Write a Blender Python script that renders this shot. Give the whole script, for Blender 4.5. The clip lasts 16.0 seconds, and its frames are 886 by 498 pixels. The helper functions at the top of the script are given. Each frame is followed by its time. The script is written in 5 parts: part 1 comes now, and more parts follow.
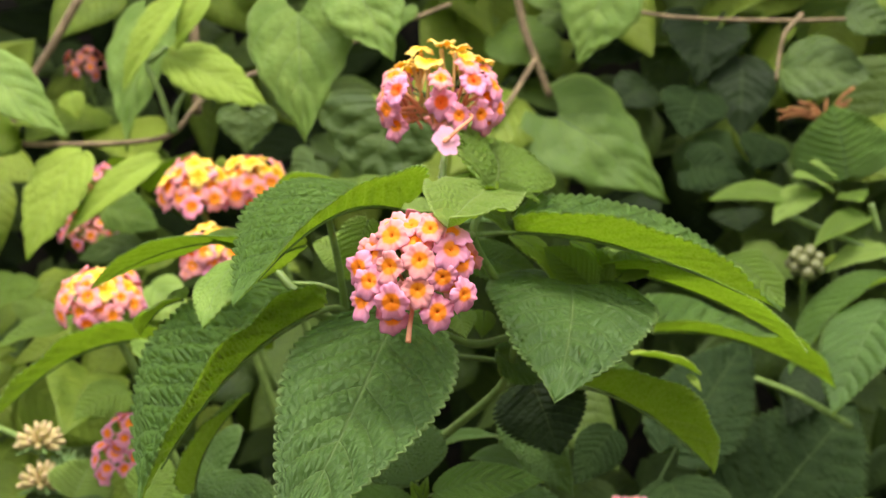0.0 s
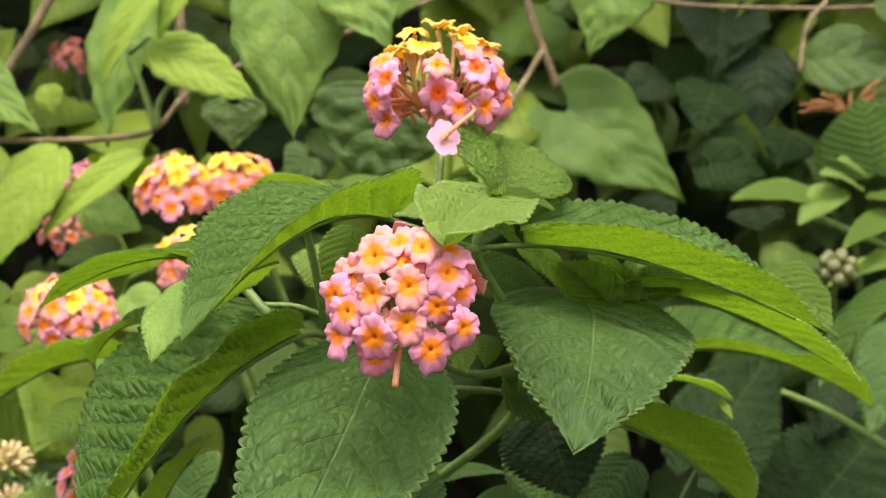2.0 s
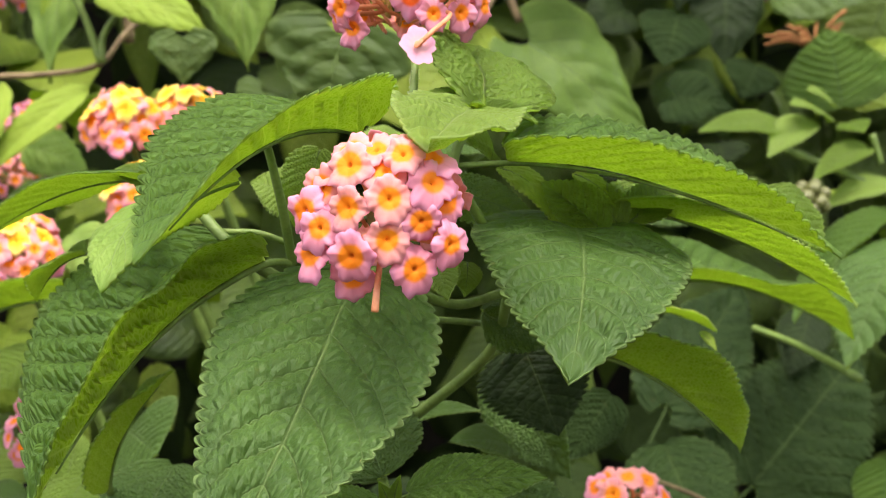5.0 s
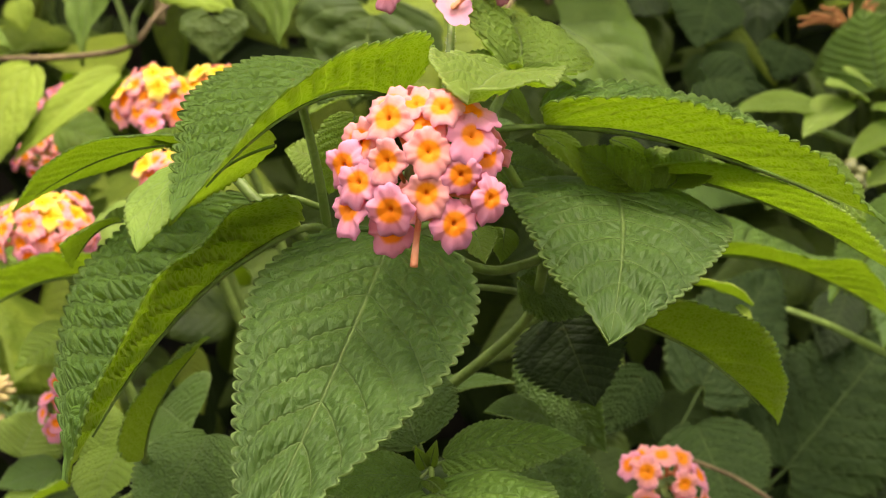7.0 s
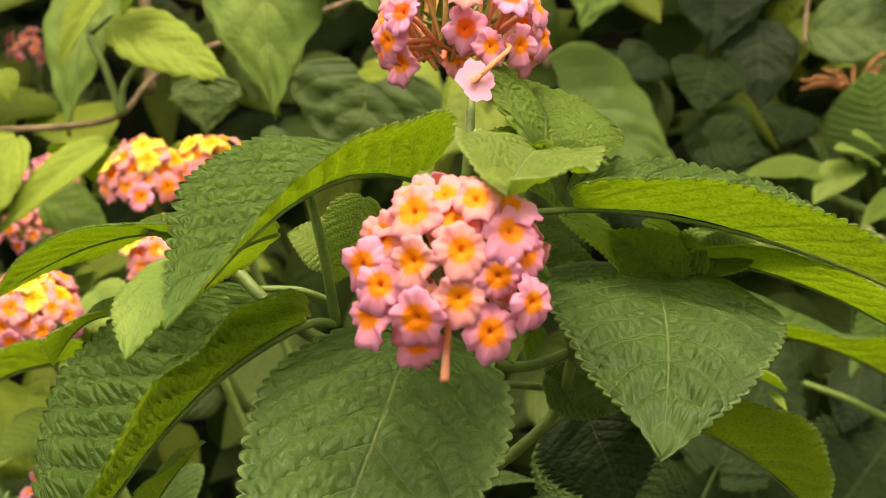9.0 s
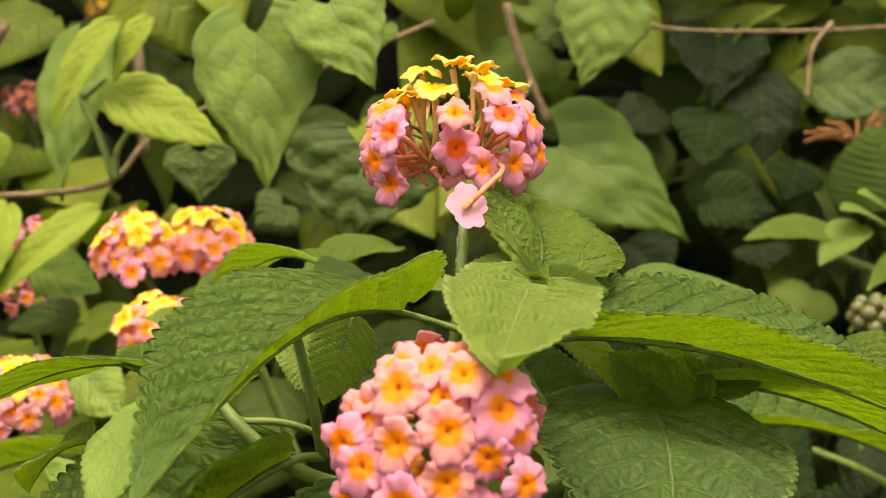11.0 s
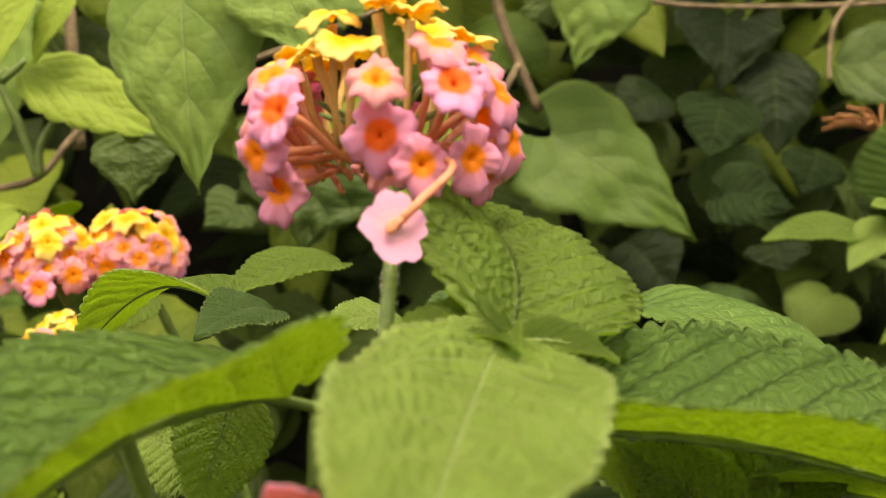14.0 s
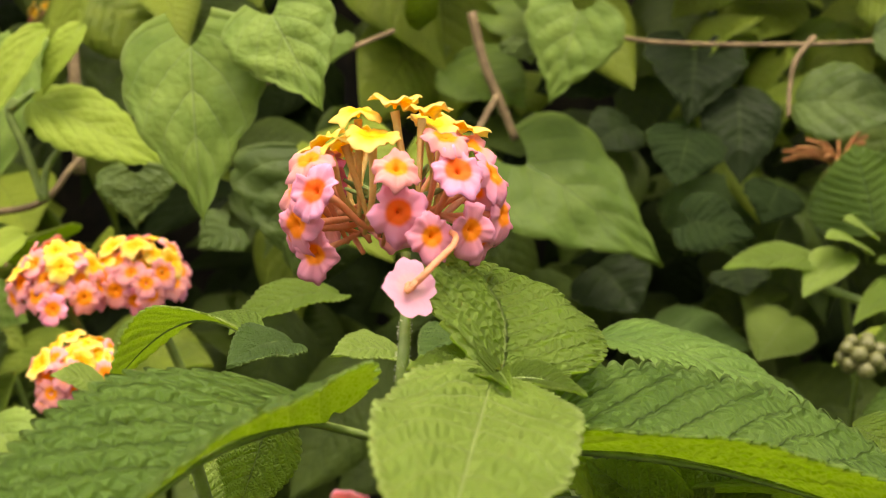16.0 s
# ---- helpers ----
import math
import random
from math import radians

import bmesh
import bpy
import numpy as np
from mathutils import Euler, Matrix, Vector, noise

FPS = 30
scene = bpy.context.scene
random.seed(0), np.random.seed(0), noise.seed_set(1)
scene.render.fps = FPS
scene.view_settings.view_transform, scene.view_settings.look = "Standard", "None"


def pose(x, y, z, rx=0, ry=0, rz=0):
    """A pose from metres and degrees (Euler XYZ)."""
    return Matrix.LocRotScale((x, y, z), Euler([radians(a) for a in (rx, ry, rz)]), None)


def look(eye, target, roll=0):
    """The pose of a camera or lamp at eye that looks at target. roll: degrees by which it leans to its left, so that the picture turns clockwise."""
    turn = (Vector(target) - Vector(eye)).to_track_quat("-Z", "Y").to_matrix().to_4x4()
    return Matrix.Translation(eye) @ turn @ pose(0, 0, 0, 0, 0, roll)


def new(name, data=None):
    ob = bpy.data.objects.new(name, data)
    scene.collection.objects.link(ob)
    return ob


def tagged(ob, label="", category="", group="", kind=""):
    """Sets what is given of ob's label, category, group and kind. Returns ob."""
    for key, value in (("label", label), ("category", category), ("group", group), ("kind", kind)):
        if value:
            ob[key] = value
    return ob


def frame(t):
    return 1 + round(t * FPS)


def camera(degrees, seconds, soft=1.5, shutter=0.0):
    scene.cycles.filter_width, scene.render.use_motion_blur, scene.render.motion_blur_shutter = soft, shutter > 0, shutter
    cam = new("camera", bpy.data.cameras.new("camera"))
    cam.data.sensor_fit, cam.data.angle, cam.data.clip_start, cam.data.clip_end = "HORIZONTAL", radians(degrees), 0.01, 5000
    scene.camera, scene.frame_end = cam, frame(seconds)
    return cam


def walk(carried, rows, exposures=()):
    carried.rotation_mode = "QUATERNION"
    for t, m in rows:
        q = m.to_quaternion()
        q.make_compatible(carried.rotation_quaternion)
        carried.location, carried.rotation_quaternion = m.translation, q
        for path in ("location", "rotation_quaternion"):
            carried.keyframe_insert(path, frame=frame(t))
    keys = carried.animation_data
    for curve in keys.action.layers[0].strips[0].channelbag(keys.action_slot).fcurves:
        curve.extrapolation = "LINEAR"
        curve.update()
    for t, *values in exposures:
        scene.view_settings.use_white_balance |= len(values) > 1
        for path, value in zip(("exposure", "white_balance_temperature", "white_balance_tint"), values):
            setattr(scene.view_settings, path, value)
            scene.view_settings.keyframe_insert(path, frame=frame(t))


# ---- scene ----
SECONDS = 16.0
cam = camera(40.0, SECONDS, soft=0.8)
cam.data.dof.use_dof = True
cam.data.dof.focus_distance = 0.195
cam.data.dof.aperture_fstop = 44.0
PATH = [
    (0, (0.0116, -0.2308, 0.9057), (0.0090, -0.0308, 0.9076), 0.22),
    (0.5, (0.0125, -0.2407, 0.9057), (0.0106, -0.0407, 0.9071), 0.25),
    (1, (0.0091, -0.2482, 0.9039), (0.0068, -0.0482, 0.9045), 0.30),
    (1.5, (0.0094, -0.2144, 0.9060), (0.0094, -0.0144, 0.9074), 0.31),
    (2, (0.0126, -0.1868, 0.9106), (0.0092, 0.0132, 0.9116), 0.21),
    (2.5, (0.0144, -0.1752, 0.9122), (0.0098, 0.0248, 0.9119), -0.28),
    (3, (0.0112, -0.1616, 0.9105), (0.0177, 0.0383, 0.9092), -0.18),
    (3.5, (0.0092, -0.1427, 0.9076), (0.0156, 0.0572, 0.9031), -0.03),
    (6, (0.0077, -0.1797, 0.9011), (0.0107, 0.0200, 0.8909), -0.79),
    (6.5, (0.0114, -0.1744, 0.8968), (0.0129, 0.0252, 0.8842), -0.48),
    (7, (0.0061, -0.1649, 0.8997), (0.0059, 0.0349, 0.8909), -0.55),
    (7.5, (-0.0009, -0.1678, 0.8990), (0.0009, 0.0321, 0.8930), -0.80),
    (8, (0.0003, -0.1728, 0.8995), (0.0019, 0.0271, 0.8969), -0.69),
    (8.5, (-0.0002, -0.1558, 0.9027), (0.0015, 0.0442, 0.9017), -0.92),
    (9, (0.0006, -0.1431, 0.9051), (0.0024, 0.0569, 0.9062), -1.06),
    (9.5, (0.0013, -0.1322, 0.9048), (0.0032, 0.0677, 0.9068), -1.37),
    (10, (-0.0000, -0.1425, 0.9079), (0.0016, 0.0575, 0.9130), -1.47),
    (12.5, (0.0088, -0.0796, 0.9371), (0.0098, 0.1203, 0.9432), -1.42),
    (13, (0.0088, -0.0611, 0.9338), (0.0097, 0.1389, 0.9389), -1.67),
    (13.5, (0.0090, -0.0660, 0.9353), (0.0106, 0.1339, 0.9402), -1.35),
    (14, (0.0120, -0.0598, 0.9296), (0.0142, 0.1401, 0.9340), -1.78),
    (14.5, (0.0095, -0.0540, 0.9306), (0.0122, 0.1459, 0.9363), -1.57),
    (15, (0.0125, -0.0802, 0.9404), (0.0169, 0.1196, 0.9479), -0.91),
    (15.5, (0.0091, -0.0895, 0.9373), (0.0141, 0.1104, 0.9445), -1.08),
    (16, (0.0075, -0.0921, 0.9348), (0.0143, 0.1077, 0.9409), -1.17),
]
walk(cam, [(t, look(eye, target, roll)) for t, eye, target, roll in PATH],
     exposures=[(0.0, 1.24, 6450, 18), (2.8, 1.26, 6450, 18), (3.5, 1.46, 6400, 19), (6.0, 1.35, 6600, 20), (6.5, 1.86, 6800, 22), (7.0, 1.25, 7400, 21), (7.5, 1.31, 7500, 22), (8.0, 1.08, 7900, 22), (9.0, 1.14, 8050, 22), (12.5, 1.03, 7800, 23), (16.0, 1.12, 7700, 21)])

# ---- light: bright overcast sky, a broad soft sun high up ----
world = bpy.data.worlds.new("world")
scene.world = world
world.use_nodes = True
wn = world.node_tree.nodes
sky = wn.new("ShaderNodeTexSky")
sky.sky_type = "NISHITA"
sky.sun_disc = False
sky.sun_elevation = radians(66)
sky.sun_rotation = radians(200)
sky.air_density = 1.6
sky.dust_density = 4.0
grey = wn.new("ShaderNodeHueSaturation")
grey.inputs["Saturation"].default_value = 0.30
world.node_tree.links.new(sky.outputs[0], grey.inputs["Color"])
world.node_tree.links.new(grey.outputs[0], wn["Background"].inputs[0])
wn["Background"].inputs[1].default_value = 0.15
sun = new("sun", bpy.data.lights.new("sun", "SUN"))
sun.data.energy = 1.5
sun.data.angle = radians(16)
sun.data.color = (1.0, 0.96, 0.88)
sun.matrix_basis = look((0.38, -0.75, 2.6), (0, 0, 0.9))

# ---- materials ----
def nodes_of(name):
    m = bpy.data.materials.new(name)
    m.use_nodes = True
    t = m.node_tree
    return m, t, t.nodes["Principled BSDF"], t.nodes["Material Output"]


def math_node(t, op, a, b=None, c=None):
    n = t.nodes.new("ShaderNodeMath")
    n.operation = op
    for k, v in enumerate((a, b, c)):
        if v is None:
            continue
        if isinstance(v, (int, float)):
            n.inputs[k].default_value = v
        else:
            t.links.new(v, n.inputs[k])
    return n.outputs[0]


def mix_node(t, fac, a, b, mode="MIX"):
    n = t.nodes.new("ShaderNodeMix")
    n.data_type = "RGBA"
    n.blend_type = mode
    for k, v in ((0, fac), (6, a), (7, b)):
        if isinstance(v, (int, float)):
            n.inputs[k].default_value = v
        elif isinstance(v, tuple):
            n.inputs[k].default_value = (*v, 1)
        else:
            t.links.new(v, n.inputs[k])
    return n.outputs[2]


def ramp_node(t, fac, a, b):
    n = t.nodes.new("ShaderNodeMapRange")
    n.interpolation_type = "SMOOTHSTEP"
    t.links.new(fac, n.inputs[0])
    n.inputs[1].default_value, n.inputs[2].default_value = a, b
    return n.outputs[0]


def noise_node(t, vec, scale, detail=3.0):
    n = t.nodes.new("ShaderNodeTexNoise")
    n.inputs["Scale"].default_value = scale
    n.inputs["Detail"].default_value = detail
    t.links.new(vec, n.inputs["Vector"])
    return n.outputs[0]


def leaf_material(name, dark, light, vein, veins=9.0, slant=0.30, rough=0.5, through_colour=(0.55, 0.75, 0.10), through_amount=0.42, bump=0.5, cells=26.0, spread=0.35, blemish=0.25, island=False, fine=0.16, ribs=0.52, sheen=0.18, relief=0.0010):
    """Leaf skin with midrib, side veins and a net of fine veins drawn along the blade's own coordinates."""
    m, t, bsdf, out = nodes_of(name)
    uv = t.nodes.new("ShaderNodeUVMap")
    uv.uv_map = "blade"
    sep = t.nodes.new("ShaderNodeSeparateXYZ")
    t.links.new(uv.outputs[0], sep.inputs[0])
    s, v = sep.outputs[0], sep.outputs[1]
    a = math_node(t, "ABSOLUTE", math_node(t, "MULTIPLY_ADD", v, 2.0, -1.0))
    wob = t.nodes.new("ShaderNodeTexCoord").outputs["Object"]
    wobble = math_node(t, "MULTIPLY_ADD", noise_node(t, wob, 180.0, 1.0), 0.16, -0.08)
    bow = math_node(t, "MULTIPLY", a, math_node(t, "MULTIPLY_ADD", a, 0.40, 0.75))
    bow = math_node(t, "MULTIPLY", bow, math_node(t, "MULTIPLY_ADD", math_node(t, "MULTIPLY", s, s), -0.75, 1.0))
    phase = math_node(t, "MULTIPLY", math_node(t, "MULTIPLY_ADD", bow, -slant, s), veins)
    phase = math_node(t, "ADD", phase, wobble)
    tri = math_node(t, "ABSOLUTE", math_node(t, "MULTIPLY_ADD", math_node(t, "FRACT", phase), 2.0, -1.0))
    side = ramp_node(t, tri, 0.90, 0.99)
    mid = ramp_node(t, math_node(t, "SUBTRACT", 1.0, a), 0.970, 0.995)
    lines = math_node(t, "MAXIMUM", mid, math_node(t, "MULTIPLY", side, math_node(t, "MULTIPLY_ADD", a, -0.45, 0.95)))
    stretch = t.nodes.new("ShaderNodeVectorMath")
    stretch.operation = "MULTIPLY"
    stretch.inputs[1].default_value = (1.55, 1.0, 1.0)
    t.links.new(uv.outputs[0], stretch.inputs[0])
    patch = t.nodes.new("ShaderNodeCombineXYZ")
    t.links.new(math_node(t, "MULTIPLY_ADD", math_node(t, "GREATER_THAN", v, 0.5), 37.3, math_node(t, "MULTIPLY", s, cells * 1.0)), patch.inputs[0])
    t.links.new(math_node(t, "MULTIPLY", a, cells * 0.34), patch.inputs[1])
    vor = t.nodes.new("ShaderNodeTexVoronoi")
    vor.voronoi_dimensions = "2D"
    vor.feature = "DISTANCE_TO_EDGE"
    vor.inputs["Scale"].default_value = 1.0
    vor.inputs["Randomness"].default_value = 0.9
    t.links.new(patch.outputs[0], vor.inputs["Vector"])
    net = ramp_node(t, vor.outputs["Distance"], -0.03, 0.40)
    vor2 = t.nodes.new("ShaderNodeTexVoronoi")
    vor2.feature = "DISTANCE_TO_EDGE"
    vor2.inputs["Scale"].default_value = cells * 2.7
    t.links.new(stretch.outputs[0], vor2.inputs["Vector"])
    net2 = ramp_node(t, vor2.outputs["Distance"], 0.0, 0.30)
    if island:
        rnd = t.nodes.new("ShaderNodeNewGeometry").outputs["Random Per Island"]
    else:
        rnd = t.nodes.new("ShaderNodeObjectInfo").outputs["Random"]
    blotch = noise_node(t, wob, 90.0, 4.0)
    tone = math_node(t, "ADD", math_node(t, "MULTIPLY", rnd, spread), math_node(t, "MULTIPLY_ADD", blotch, 1.3, -0.42))
    base = mix_node(t, ramp_node(t, tone, 0.0, 1.0), dark, light)
    speck = ramp_node(t, noise_node(t, wob, 420.0, 2.0), 0.68, 0.80)
    base = mix_node(t, math_node(t, "MULTIPLY", speck, blemish), base, (0.20, 0.17, 0.06))
    base = mix_node(t, math_node(t, "MULTIPLY", math_node(t, "SUBTRACT", 1.0, net2), fine), base, vein)
    # Grooves between the quilted cells get their shade painted in as darker colour.
    base = mix_node(t, math_node(t, "MULTIPLY", math_node(t, "SUBTRACT", 1.0, net), 0.22), base, dark)
    base = mix_node(t, math_node(t, "MULTIPLY", lines, ribs), base, vein)
    base = mix_node(t, math_node(t, "MULTIPLY", ramp_node(t, a, 0.93, 1.0), 0.45), base, vein)
    t.links.new(base, bsdf.inputs["Base Color"])
    bsdf.inputs["Roughness"].default_value = rough
    bsdf.inputs["Specular IOR Level"].default_value = sheen
    height = math_node(t, "SUBTRACT", math_node(t, "MULTIPLY_ADD", net, 0.50, math_node(t, "MULTIPLY", net2, 0.08)), math_node(t, "MULTIPLY", lines, 0.7))
    height = math_node(t, "MULTIPLY_ADD", math_node(t, "MULTIPLY", tri, tri), -0.75, height)
    height = math_node(t, "MULTIPLY", height, ramp_node(t, s, 1.02, 0.62))
    height = math_node(t, "ADD", height, math_node(t, "MULTIPLY", noise_node(t, wob, 900.0, 2.0), 0.035))
    bn = t.nodes.new("ShaderNodeBump")
    bn.inputs["Strength"].default_value = bump
    bn.inputs["Distance"].default_value = relief
    t.links.new(height, bn.inputs["Height"])
    t.links.new(bn.outputs[0], bsdf.inputs["Normal"])
    tr = t.nodes.new("ShaderNodeBsdfTranslucent")
    t.links.new(mix_node(t, math_node(t, "MULTIPLY", math_node(t, "MAXIMUM", lines, math_node(t, "MULTIPLY", math_node(t, "SUBTRACT", 1.0, net2), fine * 1.4)), 0.8), through_colour, vein), tr.inputs[0])
    t.links.new(bn.outputs[0], tr.inputs["Normal"])
    mx = t.nodes.new("ShaderNodeMixShader")
    mx.inputs[0].default_value = through_amount
    t.links.new(bsdf.outputs[0], mx.inputs[1])
    t.links.new(tr.outputs[0], mx.inputs[2])
    t.links.new(mx.outputs[0], out.inputs["Surface"])
    return m


def plain_material(name, dark, light, scale=150.0, rough=0.55, bump=0.3, through_amount=0.0):
    m, t, bsdf, out = nodes_of(name)
    co = t.nodes.new("ShaderNodeTexCoord").outputs["Object"]
    n1, n2 = noise_node(t, co, scale, 4.0), noise_node(t, co, scale * 6, 2.0)
    base = mix_node(t, ramp_node(t, math_node(t, "ADD", n1, math_node(t, "MULTIPLY_ADD", n2, 0.4, -0.2)), 0.3, 0.7), dark, light)
    t.links.new(base, bsdf.inputs["Base Color"])
    bsdf.inputs["Roughness"].default_value = rough
    bn = t.nodes.new("ShaderNodeBump")
    bn.inputs["Strength"].default_value = bump
    bn.inputs["Distance"].default_value = 0.0006
    t.links.new(n2, bn.inputs["Height"])
    t.links.new(bn.outputs[0], bsdf.inputs["Normal"])
    if through_amount:
        tr = t.nodes.new("ShaderNodeBsdfTranslucent")
        t.links.new(base, tr.inputs[0])
        mx = t.nodes.new("ShaderNodeMixShader")
        mx.inputs[0].default_value = through_amount
        t.links.new(bsdf.outputs[0], mx.inputs[1])
        t.links.new(tr.outputs[0], mx.inputs[2])
        t.links.new(mx.outputs[0], out.inputs["Surface"])
    return m


def petal_material(name, eye, ring, lobe, rim, spread=0.3):
    """Petal: colour from the throat outwards, along the limb's own radius."""
    m, t, bsdf, out = nodes_of(name)
    uv = t.nodes.new("ShaderNodeUVMap")
    uv.uv_map = "blade"
    sep = t.nodes.new("ShaderNodeSeparateXYZ")
    t.links.new(uv.outputs[0], sep.inputs[0])
    co = t.nodes.new("ShaderNodeTexCoord").outputs["Object"]
    rnd = t.nodes.new("ShaderNodeObjectInfo").outputs["Random"]
    r = math_node(t, "ADD", sep.outputs[0], math_node(t, "MULTIPLY_ADD", noise_node(t, co, 500.0, 2.0), 0.14, -0.07))
    r = math_node(t, "ADD", r, math_node(t, "MULTIPLY_ADD", rnd, -0.10, 0.05))
    c = mix_node(t, ramp_node(t, r, 0.03, 0.09), eye, ring)
    c = mix_node(t, ramp_node(t, r, 0.36, 0.55), c, lobe)
    c = mix_node(t, math_node(t, "MULTIPLY", ramp_node(t, r, 0.55, 1.0), math_node(t, "MULTIPLY_ADD", rnd, 0.6, 0.4)), c, rim)
    t.links.new(c, bsdf.inputs["Base Color"])
    bsdf.inputs["Roughness"].default_value = 0.6
    bsdf.inputs["Specular IOR Level"].default_value = 0.25
    bn = t.nodes.new("ShaderNodeBump")
    bn.inputs["Strength"].default_value = 0.35
    bn.inputs["Distance"].default_value = 0.0004
    t.links.new(noise_node(t, co, 900.0, 3.0), bn.inputs["Height"])
    t.links.new(bn.outputs[0], bsdf.inputs["Normal"])
    tr = t.nodes.new("ShaderNodeBsdfTranslucent")
    t.links.new(c, tr.inputs[0])
    mx = t.nodes.new("ShaderNodeMixShader")
    mx.inputs[0].default_value = 0.42
    t.links.new(bsdf.outputs[0], mx.inputs[1])
    t.links.new(tr.outputs[0], mx.inputs[2])
    t.links.new(mx.outputs[0], out.inputs["Surface"])
    return m


M_TOP = leaf_material("lantana_leaf_top", (0.0185, 0.0525, 0.0095), (0.0540, 0.1200, 0.0200), (0.2300, 0.3300, 0.1000), veins=9.0, rough=0.46, bump=0.8, cells=24.0, fine=0.22, ribs=0.48, through_amount=0.22)
M_QUILT = leaf_material("quilted_leaf_top", (0.0470, 0.1090, 0.0240), (0.1400, 0.2480, 0.0520), (0.2155, 0.3119, 0.0946), rough=0.46, veins=10.0, bump=1.0, cells=29.0, through_amount=0.46, relief=0.0019)
M_UNDER = leaf_material("lantana_leaf_underside", (0.2138, 0.3036, 0.0242), (0.2970, 0.3960, 0.0362), (0.6820, 0.7700, 0.2470), rough=0.65, bump=0.12, cells=15.0, through_colour=(0.43, 0.60, 0.052), fine=0.5, ribs=1.0, through_amount=0.76)
# Leaf greens and gloss lowered so the colour itself holds shade from overhanging leaves.
M_DEEP_SHADE = leaf_material("deep_shade_tone_leaf", (0.0059, 0.0140, 0.0030), (0.0160, 0.0312, 0.0066), (0.0600, 0.0900, 0.0280), rough=0.5, bump=0.4, cells=15.0, through_amount=0.02, sheen=0.08)
# Another leaf tone with shade worked into its colour, ribs more visible.
M_SHADE_TONE = leaf_material("shade_tone_leaf_top", (0.0058, 0.0165, 0.0034), (0.0155, 0.0330, 0.0068), (0.0650, 0.1000, 0.0300), veins=8.0, rough=0.55, bump=0.8, cells=18.0, fine=0.2, ribs=0.6, through_amount=0.03, sheen=0.05)
M_BRISTLE = plain_material("bristle", (0.45, 0.5, 0.3), (0.6, 0.62, 0.42), 300.0)
M_YOUNG = leaf_material("young_lantana_leaf", (0.1283, 0.2148, 0.0364), (0.2138, 0.3148, 0.0679), (0.3920, 0.4895, 0.1612), rough=0.42, bump=0.9, cells=25.0, through_amount=0.54, relief=0.0014)
M_FRESH = leaf_material("fresh_leaf_top", (0.1094, 0.1787, 0.0238), (0.1809, 0.2694, 0.0451), (0.3740, 0.4730, 0.1569), rough=0.5, bump=0.55, cells=20.0, through_amount=0.36)
M_VINE = leaf_material("vine_leaf_top", (0.1204, 0.2216, 0.0344), (0.3166, 0.4576, 0.0880), (0.3324, 0.4332, 0.1366), veins=4.0, slant=0.55, rough=0.5, bump=0.35, cells=14.0, spread=0.3)
# Vine greens darkened part of the way, half shade put into the colour.
M_VINE_MID = leaf_material("half_shade_vine_leaf_top", (0.0700, 0.1350, 0.0190), (0.1700, 0.2600, 0.0450), (0.20, 0.28, 0.07), veins=4.0, slant=0.55, rough=0.5, bump=0.4, cells=14.0, spread=0.3, through_amount=0.38)
# Vine greens darkened in the colour for shaded leaves; also the leaf undersides.
M_VINE_DARK = leaf_material("vine_leaf_shade_and_underside", (0.0346, 0.0660, 0.0126), (0.0864, 0.1360, 0.0275), (0.1296, 0.1910, 0.0425), veins=4.0, slant=0.55, rough=0.5, bump=0.6, cells=10.0, through_amount=0.25)
M_MID = leaf_material("green_leaf_top", (0.060, 0.140, 0.019), (0.135, 0.250, 0.040), (0.22, 0.31, 0.10), veins=9.0, rough=0.46, bump=0.8, cells=22.0, fine=0.24, through_amount=0.28)
M_YELLOW = leaf_material("yellow_green_leaf", (0.2462, 0.3500, 0.0364), (0.3447, 0.4469, 0.0604), (0.3940, 0.5073, 0.1210), veins=5.0, slant=0.5, rough=0.55, bump=0.4, cells=12.0, through_amount=0.4)
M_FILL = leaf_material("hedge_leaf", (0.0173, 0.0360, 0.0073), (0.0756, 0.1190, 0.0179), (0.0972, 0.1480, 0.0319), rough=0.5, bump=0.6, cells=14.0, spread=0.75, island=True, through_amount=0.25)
# Hedge leaf darkened in its colour for the shade deep inside and low down.
M_FILL_DARK = leaf_material("shade_tone_hedge_leaf", (0.0054, 0.0130, 0.0033), (0.0238, 0.0420, 0.0085), (0.0324, 0.0530, 0.0126), rough=0.55, bump=0.6, cells=14.0, spread=0.7, island=True, through_amount=0.06, sheen=0.06)
# Yellow-green hedge leaf, its paler tone also holding light on the hedge face.
M_FILL_LIGHT = leaf_material("yellow_lit_tone_hedge_leaf", (0.0739, 0.1208, 0.0121), (0.2462, 0.3146, 0.0386), (0.2462, 0.3260, 0.0545), rough=0.5, bump=0.6, cells=12.0, spread=0.75, island=True)
M_STEM = plain_material("green_stem", (0.10, 0.165, 0.024), (0.165, 0.25, 0.045), 200.0)
M_TWIG = plain_material("brown_twig", (0.120, 0.085, 0.036), (0.24, 0.175, 0.080), 120.0, rough=0.8, bump=0.6)
M_DRY = plain_material("dry_flower_stalk", (0.25, 0.095, 0.022), (0.36, 0.165, 0.045), 200.0, rough=0.8)
M_TUBE = plain_material("floret_tube", (0.78, 0.34, 0.15), (0.85, 0.43, 0.24), 300.0, through_amount=0.35)
M_TUBE_YELLOW = plain_material("yellow_floret_tube", (0.66, 0.46, 0.12), (0.75, 0.56, 0.2), 300.0, through_amount=0.25)
M_BRACT = plain_material("green_bract", (0.12, 0.22, 0.05), (0.20, 0.32, 0.08), 300.0)
